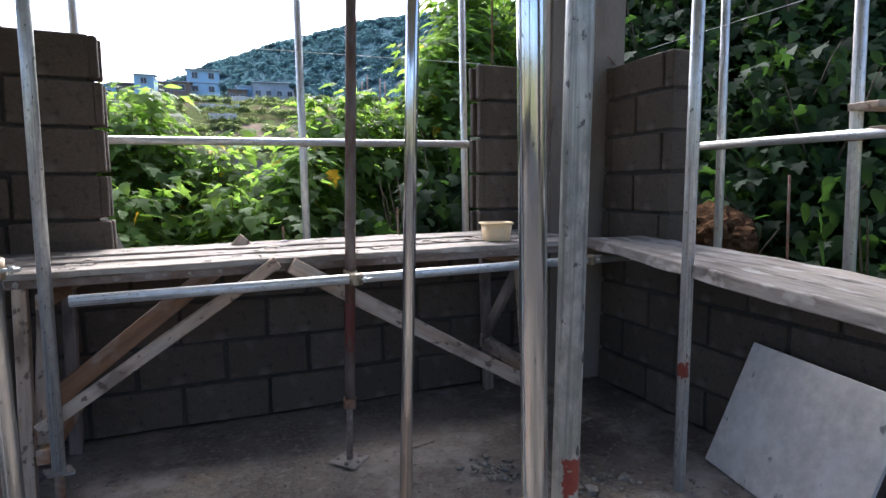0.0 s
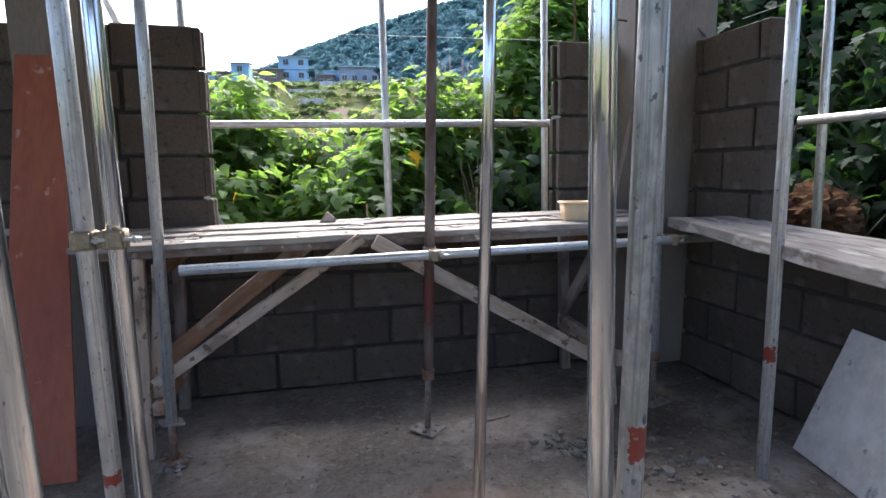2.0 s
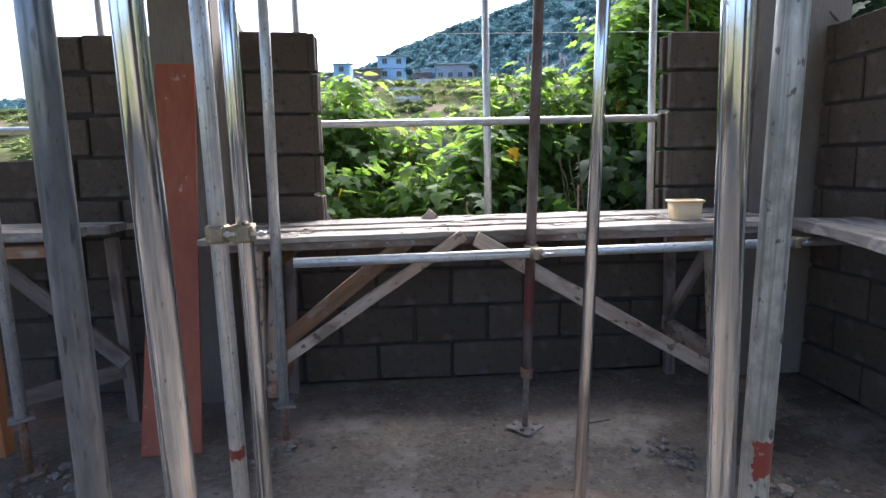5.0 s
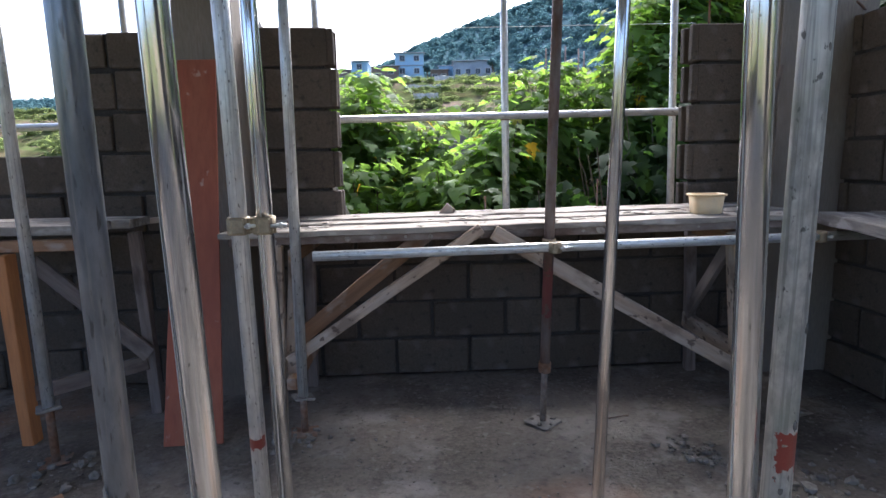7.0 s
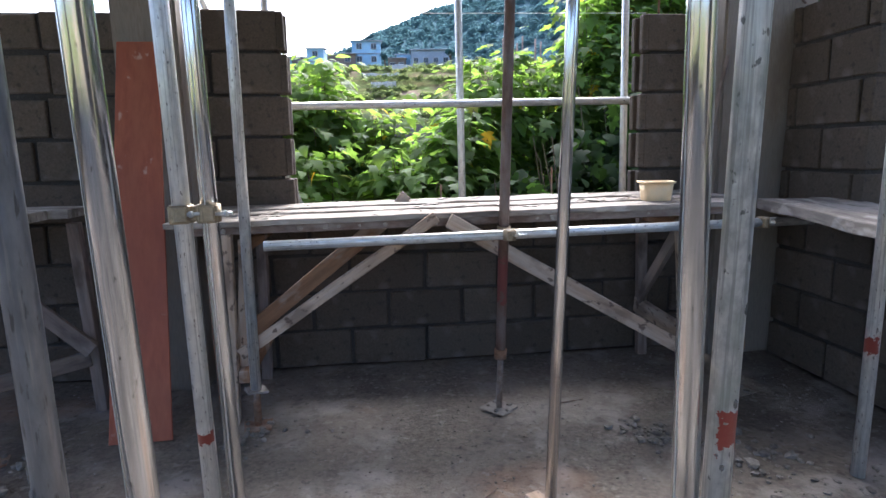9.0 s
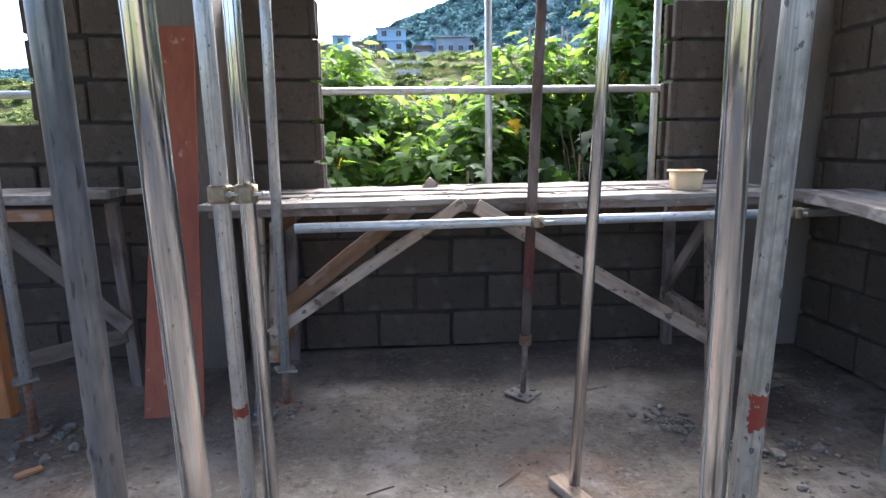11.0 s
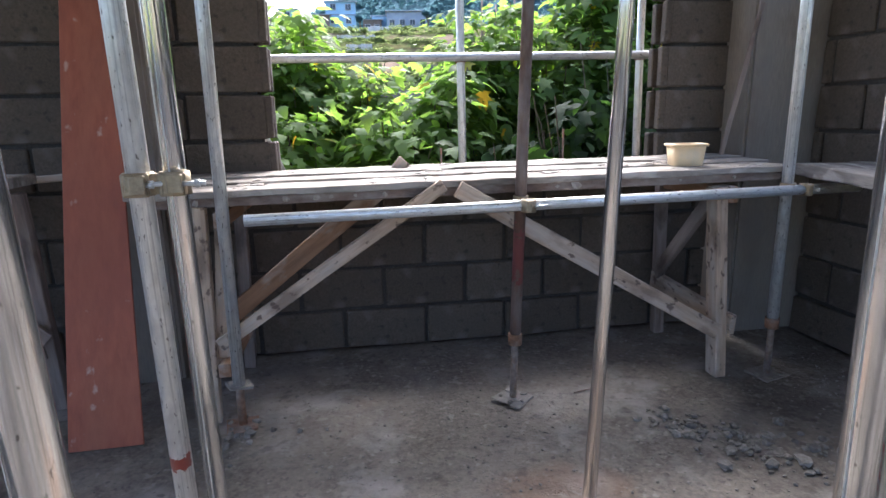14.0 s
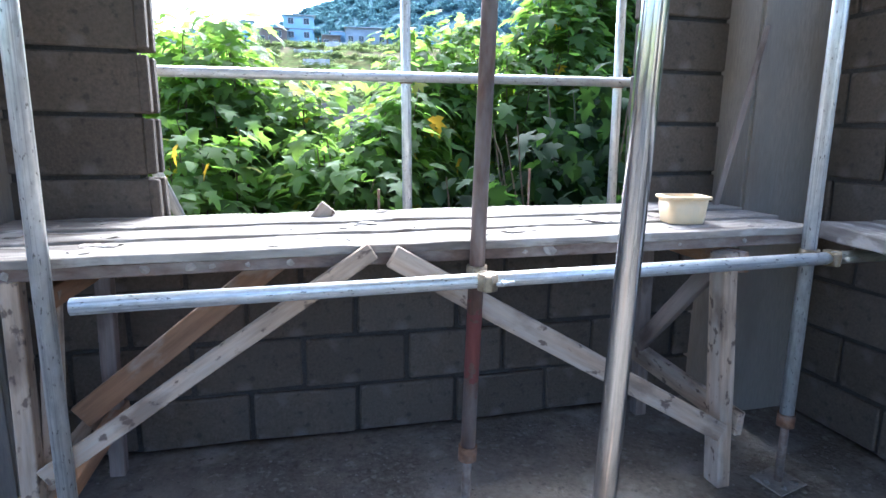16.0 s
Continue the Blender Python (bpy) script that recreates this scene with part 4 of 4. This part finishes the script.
# ---- rubble on the floor ----
def rubble():
    random.seed(21)
    t = thing("rubble_heap", "small heap of broken mortar and stones on the floor", "rubble", at=(1.05, 2.98, 0))
    for k in range(130):
        u = random.random()
        x, y = random.gauss(0.0 + 0.28 * u, 0.06) - 0.10, random.gauss(0.10 - 0.26 * u, 0.05)
        r = random.choice((0.005, 0.006, 0.008, 0.010, 0.013, 0.020))
        part("stone", lump(r, 500 + k, 0.6), M_STONE, t, "", pose(x, y, r * 0.35, 0, 0, random.uniform(0, 360)))
    t2 = thing("rubble_heap", "scattered mortar crumbs and stones beside the wall", "rubble", at=(1.5, 2.55, 0))
    for k in range(110):
        r = random.choice((0.005, 0.006, 0.008, 0.010, 0.016))
        part("stone", lump(r, 800 + k, 0.6), M_STONE, t2, "", pose(random.gauss(-0.02, 0.15), random.gauss(0, 0.14), r * 0.35, 0, 0, random.uniform(0, 360)))
    for cx, cy, n, lab in ((-1.50, 3.02, 26, "broken mortar lumps round a prop's foot"), (-0.62, 3.22, 22, "broken mortar lumps beside a rusty prop foot"), (1.22, 2.80, 60, "trail of broken mortar across the floor")):
        t3 = thing("rubble_heap", lab, "rubble", at=(cx, cy, 0))
        for k in range(n):
            r = random.choice((0.006, 0.008, 0.011, 0.016, 0.026))
            part("stone", lump(r, 1200 + k, 0.6), M_STONE, t3, "", pose(random.gauss(0, 0.11), random.gauss(0, 0.08), r * 0.35, 0, 0, random.uniform(0, 360)))
    protos = []
    for k in range(12):
        b = lump(1.0, 640 + k, 0.6)
        protos.append((np.array([tuple(v.co) for v in b.verts]), np.array([[v.index for v in f.verts] for f in b.faces])))
        b.free()
    verts, faces, n0 = [], [], 0
    for k in range(5200):
        x, y = random.uniform(-2.2, 2.0), 1.75 + 2.15 * random.random() ** 1.3
        r = random.choice((0.0016, 0.002, 0.0025, 0.003, 0.003, 0.004, 0.006))
        v, f = protos[k % 12]
        verts.append(v * r + np.array((x, y, r * 0.4)))
        faces.append(f + n0)
        n0 += len(v)
    me = bpy.data.meshes.new("floor_grit")
    me.from_pydata(np.concatenate(verts).tolist(), [], np.concatenate(faces).tolist())
    me.materials.append(M_STONE)
    tagged(new("floor_grit", me), "loose mortar grit scattered over the floor", "grit", kind="stuff")


rubble()


def twig(a, b, r, label, material):
    t = thing("floor_twig", label, "twig", m=along(a, b))
    part("stick", tube(r, (Vector(b) - Vector(a)).length, r * 0.9, 6), material, t)


twig((0.72, 3.32, 0.006), (0.86, 3.35, 0.008), 0.0028, "dark twig lying on the floor", M_LEDGER)
twig((0.22, 2.62, 0.006), (0.31, 2.70, 0.006), 0.0028, "dark twig lying on the floor", M_LEDGER)
twig((-0.22, 2.62, 0.005), (-0.13, 2.66, 0.006), 0.0022, "dark twig lying on the floor", M_LEDGER)
chip = thing("wood_chip", "small reddish wood chip on the floor", "offcut", at=(-1.42, 2.86, 0.008))
board("chip_board", (-0.03, -0.03, 0), (0.03, 0.03, 0), 0.014, 0.03, M_LUMBER2, chip)


# ---- plants ----
def leaf_points(lobes):
    """Outline of a lobed leaf, stalk at the origin, tip along +y, unit length."""
    if lobes == 3:
        half = [(0.09, -0.12), (0.46, 0.06), (0.25, 0.26), (0.50, 0.60), (0.19, 0.52), (0.16, 0.76)]
    else:
        half = [(0.08, 0.0), (0.22, 0.12), (0.29, 0.32), (0.25, 0.55), (0.14, 0.80)]
    return half


def add_leaf(bm, m, length, lobes, droop):
    half = leaf_points(lobes)
    mid = [bm.verts.new(m @ Vector((0, y * length, -droop * length * y * y))) for y in (0.0, 0.3, 0.6, 1.0)]
    for s in (1, -1):
        pts = [bm.verts.new(m @ Vector((s * x * length, y * length, -droop * length * y * y + 0.10 * length * x - 0.3 * droop * length * x * x))) for x, y in half]
        chain = pts
        if lobes == 3:
            fs = [(mid[0], chain[0], chain[1]), (mid[0], chain[1], chain[2]), (mid[0], chain[2], mid[1]), (mid[1], chain[2], chain[3]), (mid[1], chain[3], chain[4]), (mid[1], chain[4], mid[2]), (mid[2], chain[4], chain[5]), (mid[2], chain[5], mid[3])]
        else:
            fs = [(mid[0], chain[0], chain[1]), (mid[0], chain[1], mid[1]), (mid[1], chain[1], chain[2]), (mid[1], chain[2], mid[2]), (mid[2], chain[2], chain[3]), (mid[2], chain[3], chain[4]), (mid[2], chain[4], mid[3])]
        for f in fs:
            bm.faces.new(f if s == 1 else f[::-1]).smooth = True


def leaf_meshes(material, n=5):
    out = []
    for k in range(n):
        random.seed(900 + k)
        bm = bmesh.new()
        add_leaf(bm, Matrix.Identity(4), 1.0, 3 if k < 4 else 1, random.uniform(0.1, 0.5))
        me = bpy.data.meshes.new("leaf")
        bm.to_mesh(me)
        bm.free()
        me.materials.append(material)
        out.append(me)
    return out


LEAVES = leaf_meshes(M_LEAF)


def leaf_pose(p, heading, pitch, roll):
    return pose(p[0], p[1], p[2], pitch, roll, heading)


def stem_tube(bm, pts, r0, r1, n=5):
    prev = None
    for i, p in enumerate(pts):
        r = r0 + (r1 - r0) * i / (len(pts) - 1)
        ring = [bm.verts.new((p[0] + r * math.cos(2 * math.pi * k / n), p[1] + r * math.sin(2 * math.pi * k / n), p[2])) for k in range(n)]
        if prev:
            for k in range(n):
                bm.faces.new((prev[k], prev[(k + 1) % n], ring[(k + 1) % n], ring[k])).smooth = True
        prev = ring


def leaf_at(t, fb, rnd, q, head, pitch, roll, L, separate):
    m = leaf_pose(q, head, pitch, roll) @ Matrix.Scale(L, 4)
    if separate:
        ob = new("leaf", rnd.choice(LEAVES))
        ob.parent = t
        ob.matrix_local = m
    else:
        add_leaf(fb, m, 1.0, 3 if rnd.random() < 0.8 else 1, rnd.uniform(0.1, 0.5))


def sunflower_bush(x, y, top, seed, rad, n, size=(0.11, 0.23), sep=70, material=None, low=-0.1):
    """A bush of bowed stems whose large lobed leaves hang in layers; the outer and upper leaves face the light."""
    rnd = random.Random(seed)
    z0 = ground_z(x, y) - 0.05
    t = thing("wild_sunflower_bush", "leggy green bush with large lobed leaves", "bush", at=(x, y, z0), group="wild sunflower bushes")
    fb = bmesh.new()
    H = top - z0
    tips = []
    for s in range(13):
        a, rr = rnd.uniform(0, 6.283), rad * rnd.uniform(0.15, 1.0)
        h = H * (1 - 0.30 * (rr / rad) ** 2) * rnd.uniform(0.88, 1.0) if s else H
        tips.append((a, rr, h))
        bx, by = rnd.uniform(-0.12, 0.12), rnd.uniform(-0.12, 0.12)
        sb = bmesh.new()
        stem_tube(sb, [(bx + math.cos(a) * rr * (i / 7) ** 1.4 + 0.02 * rnd.uniform(-1, 1), by + math.sin(a) * rr * (i / 7) ** 1.4, h * i / 7) for i in range(8)], 0.011, 0.004)
        part("stem", sb, M_STEM, t)
    for k in range(n):
        a, rr, h = rnd.choice(tips)
        u = 1 - rnd.random() ** 2.0 * 0.92
        w = u ** 1.4
        off = 0.17 * (1.25 - u)
        p = Vector((math.cos(a) * rr * w + rnd.gauss(0, 0.09 + off), math.sin(a) * rr * w + rnd.gauss(0, 0.09 + off), h * u + rnd.gauss(0, 0.03)))
        head = math.degrees(math.atan2(-(p.x - math.cos(a) * rr * w), p.y - math.sin(a) * rr * w)) + rnd.uniform(-30, 30)
        L = rnd.uniform(*size) * (0.65 + 0.35 * min(1, (1 - u) * 4))
        leaf_at(t, fb, rnd, p, head, rnd.uniform(-40, 12) - 25 * (1 - u), rnd.uniform(-22, 22), L, k < sep)
    part("foliage", fb, material or M_LEAF, t)
    return t


# bushes outside the window: x, y, top, radius, leaves
BUSHES = [(-0.95, 6.3, 2.02, 0.6, 380), (-0.45, 6.4, 2.0, 0.5, 400), (-1.6, 6.9, 2.15, 0.6, 240), (-0.05, 6.2, 1.62, 0.45, 280), (-0.55, 5.5, 1.26, 0.5, 240),
          (0.15, 5.5, 1.20, 0.5, 260), (0.62, 5.9, 1.5, 0.4, 280), (1.0, 6.3, 2.0, 0.42, 400), (1.4, 6.6, 2.1, 0.5, 420),
          (1.8, 6.4, 2.2, 0.45, 320), (2.75, 7.0, 3.1, 0.6, 420), (3.1, 7.4, 3.9, 0.75, 420),
          (2.15, 6.6, 2.7, 0.42, 300), (-1.1, 7.0, 1.95, 0.5, 240)]
for i, (bx, by, top, rad, n) in enumerate(BUSHES):
    sunflower_bush(bx, by, top, 40 + i, rad, int(n * 3.6), size=(0.10, 0.21), sep=60 if i < 16 else 0)
M_YELLOW = leaf_mat("yellow_leaf", (0.50, 0.33, 0.03), (1.6, 1.5, 1.0), var=0.15)
YELLOW = leaf_meshes(M_YELLOW, 2)
for k, (x, y, z, L, host) in enumerate(((0.87, 5.62, 1.30, 0.13, 6), (0.84, 5.6, 1.25, 0.08, 6), (-0.62, 5.05, 1.12, 0.10, 4), (-0.48, 5.1, 1.02, 0.09, 4), (1.08, 5.75, 1.02, 0.11, 7))):
    bush = [o for o in bpy.data.objects if o.name.startswith("wild_sunflower_bush")][host]
    ob = new("leaf", YELLOW[k % 2])
    ob.parent = bush
    ob["label"] = "withered yellow leaf"
    ob.matrix_local = Matrix.Translation(-bush.matrix_world.translation) @ pose(x, y, z, -60, 10, 180 - 30 * k) @ Matrix.Scale(L, 4)
for i, (bx, by, top) in enumerate(((-3.3, 5.6, 1.22), (-3.9, 6.2, 1.3), (-2.9, 6.4, 1.1), (-4.6, 7.0, 1.25))):
    sunflower_bush(bx, by, top, 80 + i, 0.45, 110, sep=0)


def dark_leaf_mound(x, y, seed, n, label, size=(0.10, 0.19), h=0.9, w=0.75):
    """A mound of dark leaves: creeper that hangs on the bank, shade fill under the bushes."""
    rnd = random.Random(seed)
    z0 = ground_z(x, y)
    t = thing("leaf_mound", label, "creeper", at=(x, y, z0), group="creepers on the bank")
    fb = bmesh.new()
    for s in range(4):
        a = rnd.uniform(0, 6.28)
        sb = bmesh.new()
        stem_tube(sb, [(0.1 * i * math.cos(a) * w, 0.1 * i * math.sin(a) * w, h * i / 7 * rnd.uniform(0.9, 1.0)) for i in range(8)], 0.012, 0.004)
        part("stem", sb, M_STEM, t)
    for k in range(n):
        px, py = rnd.gauss(0, w * 0.5), rnd.gauss(0, w * 0.5)
        gzl = ground_z(x + px, y + py) - z0
        pz = gzl + h * rnd.random() ** 0.7 * max(0.15, 1 - (px * px + py * py) / (w * w * 1.6))
        head = rnd.uniform(90, 190) if rnd.random() < 0.7 else rnd.uniform(0, 360)
        add_leaf(fb, leaf_pose((px, py, pz), head, rnd.uniform(-75, -5), rnd.uniform(-30, 30)), rnd.uniform(*size), 3 if rnd.random() < 0.6 else 1, rnd.uniform(0.1, 0.4))
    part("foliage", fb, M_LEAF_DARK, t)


# Darker leaf mounds that put the shade below the bushes into the colour.
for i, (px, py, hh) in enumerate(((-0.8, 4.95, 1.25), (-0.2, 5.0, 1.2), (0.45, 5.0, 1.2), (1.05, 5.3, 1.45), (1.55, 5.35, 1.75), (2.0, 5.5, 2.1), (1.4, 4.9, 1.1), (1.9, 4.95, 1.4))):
    dark_leaf_mound(px, py, 2000 + i, 520, "broad leaves under the bushes, coloured dark for shade", h=hh, w=0.55)
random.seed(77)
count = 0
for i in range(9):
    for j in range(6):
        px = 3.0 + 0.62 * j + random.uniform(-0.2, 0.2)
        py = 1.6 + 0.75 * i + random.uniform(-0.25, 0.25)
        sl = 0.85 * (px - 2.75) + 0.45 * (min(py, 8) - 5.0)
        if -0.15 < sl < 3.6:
            dark_leaf_mound(px, py, 1000 + count, 420, "dark green creeper with broad leaves on the bank", h=random.uniform(0.6, 1.1))
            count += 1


def rock(x, y, z, r, seed, label):
    bm = lump(r, seed, 0.7, 4, 0.3)
    for v in bm.verts:
        v.co *= 1 + 0.16 * abs(noise.noise(v.co * 5)) + 0.07 * noise.noise(v.co * 14)
    ob = link("boulder", bm, M_ROCK)
    ob.matrix_world = pose(x, y, z, 0, 0, 30)
    tagged(ob, label, "rock")


rock(3.18, 3.92, 0.80, 0.29, 3, "brown clay boulder at the foot of the bank")


# ---- far hillside ----
def polar(az, r):
    return -0.05 + r * math.sin(radians(az)), 0.95 + r * math.cos(radians(az))


def house(az, r, w, h, d, material, label, storeys=1, pitch=6, yaw=0.0, bays=3, roof=None):
    """A hillside house: walls, an overhanging sheet roof with ribs, framed windows and a door."""
    x, y = polar(az, r)
    z = ground_z(x, y) - 0.7
    h += 0.7
    t = thing("hillside_house", label, "house", m=pose(x, y, z, 0, 0, yaw - az), group="hillside houses")
    part("wall", box(w, d, h, 0.03), material, t, "", pose(0, 0, h / 2))
    over = part("roof", box(w + 0.5, d + 0.7, 0.12, 0.02), roof or M_ROOF, t, "weathered metal sheet roof", pose(0, 0, h + 0.10 + math.tan(radians(abs(pitch))) * d / 2 * 0.5, pitch, 0, 0))
    for k in range(int(w / 0.9)):
        part("roof_rib", box(0.06, d + 0.7, 0.05, 0.01), roof or M_ROOF, over, "", pose(-w / 2 + 0.45 + 0.9 * k, 0, 0.08))
    for s in range(storeys):
        zc = 0.7 + (h - 0.7) * (s + 0.56) / storeys
        for k in range(bays):
            u = (k + 0.5) / bays * w - w / 2
            win = part("window", box(0.8, 0.1, 0.85, 0.01), M_STRIP, t, "pale window frame", pose(u, -d / 2 - 0.03, zc))
            for sx in (-1, 1):
                part("pane", box(0.33, 0.06, 0.72, 0.005), M_GLASS_DARK, win, "", pose(sx * 0.18, -0.04, 0))
        if s:
            part("floor_band", box(w + 0.06, 0.12, 0.14, 0.02), M_ROOF, t, "", pose(0, -d / 2 - 0.03, 0.7 + (h - 0.7) * s / storeys))


house(-0.1, 88, 4.1, 3.5, 4.5, M_HOUSE_BLUE, "pale blue two-storey house on the hillside", 2, bays=2)
house(6.0, 92, 5.9, 3.3, 6, M_HOUSE_GREY, "long blue-grey house with a flat sheet roof", 1, pitch=1, bays=4)
house(2.75, 93, 2.7, 2.5, 4, M_HOUSE_BROWN, "small dark house between two larger ones", 1, bays=2)
house(3.4, 97, 2.2, 3.6, 4, M_HOUSE_BLUE, "small bluish house behind a dark one", 1, bays=1)
house(-3.2, 95, 2.6, 3.3, 4, M_HOUSE_BROWN, "brown boarded house on the hillside", 1, yaw=12, bays=2)
house(-4.7, 90, 2.4, 3.6, 4, M_HOUSE_BLUE, "narrow bluish two-storey house", 2, yaw=-8, bays=1)
house(-6.3, 94, 3.4, 3.2, 5, M_HOUSE_BROWN, "brown hillside house with a sheet roof", 1, yaw=10, bays=2)
house(-8.2, 90, 3.6, 2.6, 5, M_HOUSE_BLUE, "low bluish hillside house with a sheet roof", 1, bays=2)
house(-10.5, 96, 4.0, 2.3, 5, M_HOUSE_GREY, "grey hillside house with a sheet roof", 1, yaw=-6, bays=3)
house(-1.9, 84, 2.2, 1.6, 3, M_HOUSE_BROWN, "small brown shed below the blue house", 1, bays=1)
for k, az in enumerate((12.9, 13.6, 14.2, 14.7, 15.9, 16.4)):
    x, y = polar(az, 62 + (k % 2) * 1.6)
    t = thing("bare_post", "dark bare post of an unfinished house", "post", at=(x, y, ground_z(x, y) - 0.5), group="bare posts")
    part("post_shaft", tube(0.09, 4.6 - 0.3 * (k % 3), 0.08, 8), M_HOUSE_BROWN, t)


def tuft_crown(seed, tufts):
    """A crown as a shell of many small ragged triangles, unit radius, thinner towards its foot."""
    rnd = random.Random(seed)
    tris = []
    for k in range(tufts):
        a, u = rnd.uniform(0, 6.283), rnd.uniform(-0.35, 1.0)
        q = math.sqrt(1 - u * u)
        rr = rnd.uniform(0.72, 1.05)
        c = Vector((math.cos(a) * q * rr, math.sin(a) * q * rr, u * rr))
        nrm = (c + Vector((rnd.gauss(0, 0.15), rnd.gauss(0, 0.15), 0.9 + rnd.gauss(0, 0.15)))).normalized()
        e1 = nrm.orthogonal().normalized()
        e1 = Matrix.Rotation(rnd.uniform(0, 6.28), 3, nrm) @ e1
        e2 = nrm.cross(e1)
        s_ = rnd.uniform(0.22, 0.42)
        tris.append([c + e1 * s_, c - e1 * s_ * 0.6 + e2 * s_ * 0.8, c - e1 * s_ * 0.5 - e2 * s_ * 0.9])
    return tris


def clumps(name, label, n, place, material, seed, kinds=8, tufts=44, flat=1.0):
    """Many ragged crowns joined as one far mass."""
    rnd = random.Random(seed)
    protos = [np.array([[tuple(p) for p in t] for t in tuft_crown(seed + k, tufts)]).reshape(-1, 3) for k in range(kinds)]
    out = []
    for k in range(n):
        az, r, R = place(rnd)
        x, y = polar(az, r)
        z = ground_z(x, y)
        a = rnd.uniform(0, 6.28)
        ca, sa = math.cos(a), math.sin(a)
        hgt = rnd.uniform(0.6, 1.1) * flat
        v = protos[k % kinds]
        out.append(np.stack((x + R * (v[:, 0] * ca - v[:, 1] * sa), y + R * (v[:, 0] * sa + v[:, 1] * ca), z + R * 0.35 + R * hgt * v[:, 2]), 1))
    verts = np.concatenate(out)
    faces = np.arange(len(verts)).reshape(-1, 3)
    me = bpy.data.meshes.new(name)
    me.from_pydata(verts.tolist(), [], faces.tolist())
    me.materials.append(material)
    tagged(new(name, me), label, "woods", kind="stuff")


def wooded(q):
    """Most of the trees stand on the hill, some along its crest."""
    r = q.choice((q.uniform(108, 262), q.uniform(225, 266)))
    return q.uniform(-42, 36), r, q.uniform(0.8, 2.0) * (r / 260) ** 0.5


def planted(q):
    """Shrubs in rows along the terraces."""
    r = 20 + 66 * q.random() ** 0.6
    r = r if q.random() < 0.35 else round(r / 3.1) * 3.1 + q.uniform(-0.35, 0.35)
    az = q.uniform(-40, 28)
    while noise.noise(Vector((az * 0.35, r * 0.11, 8))) > 0.12:
        az = q.uniform(-40, 28)
    return az, r, q.uniform(0.15, 0.5)


# The distance haze of this hill sits in its leaf colour.
clumps("far_woods", "wooded hill in the distance, leaves coloured blue for haze", 15000, wooded, M_FOREST, 60, flat=1.25)
clumps("garden_shrubs", "green garden shrubs on the terraces", 11000, planted, M_SHRUB, 90, tufts=22)


def town_tree(az, r, top, wide, seed):
    """A tree among the houses: tapered trunk, limbs and a ragged crown of several clumps."""
    rnd = random.Random(seed)
    x, y = polar(az, r)
    t = thing("hillside_tree", "tree among the hillside houses, leaves coloured blue for haze", "tree", at=(x, y, ground_z(x, y) - 0.2), group="hillside trees")
    bm = bmesh.new()
    stem_tube(bm, [(0.05 * math.sin(i), 0, top * 0.75 * i / 5) for i in range(6)], 0.16, 0.06, 6)
    part("trunk", bm, M_STEM, t)
    tris = []
    for k in range(9):
        a, q = rnd.uniform(0, 6.28), rnd.uniform(0.1, 1) * wide * 0.6
        c = Vector((math.cos(a) * q, math.sin(a) * q, top * rnd.uniform(0.62, 0.9)))
        R = rnd.uniform(0.3, 0.5) * wide
        bm = bmesh.new()
        stem_tube(bm, [Vector((0, 0, top * 0.45)).lerp(c, i / 3) for i in range(4)], 0.06, 0.02, 5)
        part("limb", bm, M_STEM, t)
        tris += [[c + p * R * Vector((1, 1, 0.6)).x for p in tri] for tri in tuft_crown(seed * 20 + k, 60)]
    bm = bmesh.new()
    for tri in tris:
        bm.faces.new([bm.verts.new(p) for p in tri])
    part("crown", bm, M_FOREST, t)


for k, (az, r, top, wide) in enumerate(((-5.4, 99, 4.6, 1.9), (-4.4, 100, 4.9, 2.0), (-0.8, 97, 5.0, 1.3), (7.9, 86, 2.7, 1.1), (-2.4, 98, 3.6, 1.3), (-7.6, 98, 3.2, 1.5), (1.6, 86, 2.0, 0.9), (-9.4, 99, 3.4, 1.6))):
    town_tree(az, r, top, wide, 300 + k)


def terrace_wall(az0, az1, r, h, label, material=None):
    """A low stone wall that follows a terrace's edge."""
    bm = bmesh.new()
    n = 24
    prev = None
    for i in range(n + 1):
        az = az0 + (az1 - az0) * i / n
        ring = []
        for dr, dz in ((-0.15, -0.6), (-0.15, h), (0.15, h), (0.15, -0.6)):
            x, y = polar(az, r + dr + 0.3 * math.sin(i * 0.7))
            ring.append(bm.verts.new((x, y, ground_z(*polar(az, r)) + dz + 0.04 * math.sin(i * 2.3))))
        if prev:
            for k in range(4):
                bm.faces.new((prev[k], prev[(k + 1) % 4], ring[(k + 1) % 4], ring[k]))
        else:
            bm.faces.new(ring)
        prev = ring
    bm.faces.new(prev[::-1])
    bmesh.ops.recalc_face_normals(bm, faces=bm.faces)
    tagged(link("terrace_wall", bm, material or M_TERRACE), label, "wall", group="terrace walls")


terrace_wall(-12, 8, 17, 2.3, "grey stone retaining wall behind the bushes")
terrace_wall(-0.6, 2.9, 66, 0.7, "pale sheeting along a garden terrace", M_STRIP)
terrace_wall(1.2, 4.6, 80, 0.7, "pale sheeting along a garden terrace", M_STRIP)
terrace_wall(0.2, 2.6, 57, 0.6, "pale sheeting along a garden terrace", M_STRIP)
terrace_wall(4.5, 10.5, 44, 0.5, "dark stone wall climbing across the terraces")
terrace_wall(-0.3, 1.6, 70, 0.6, "pale sheeting along a garden terrace", M_STRIP)
terrace_wall(2.2, 5.2, 84, 0.7, "pale sheeting along a garden terrace", M_STRIP)
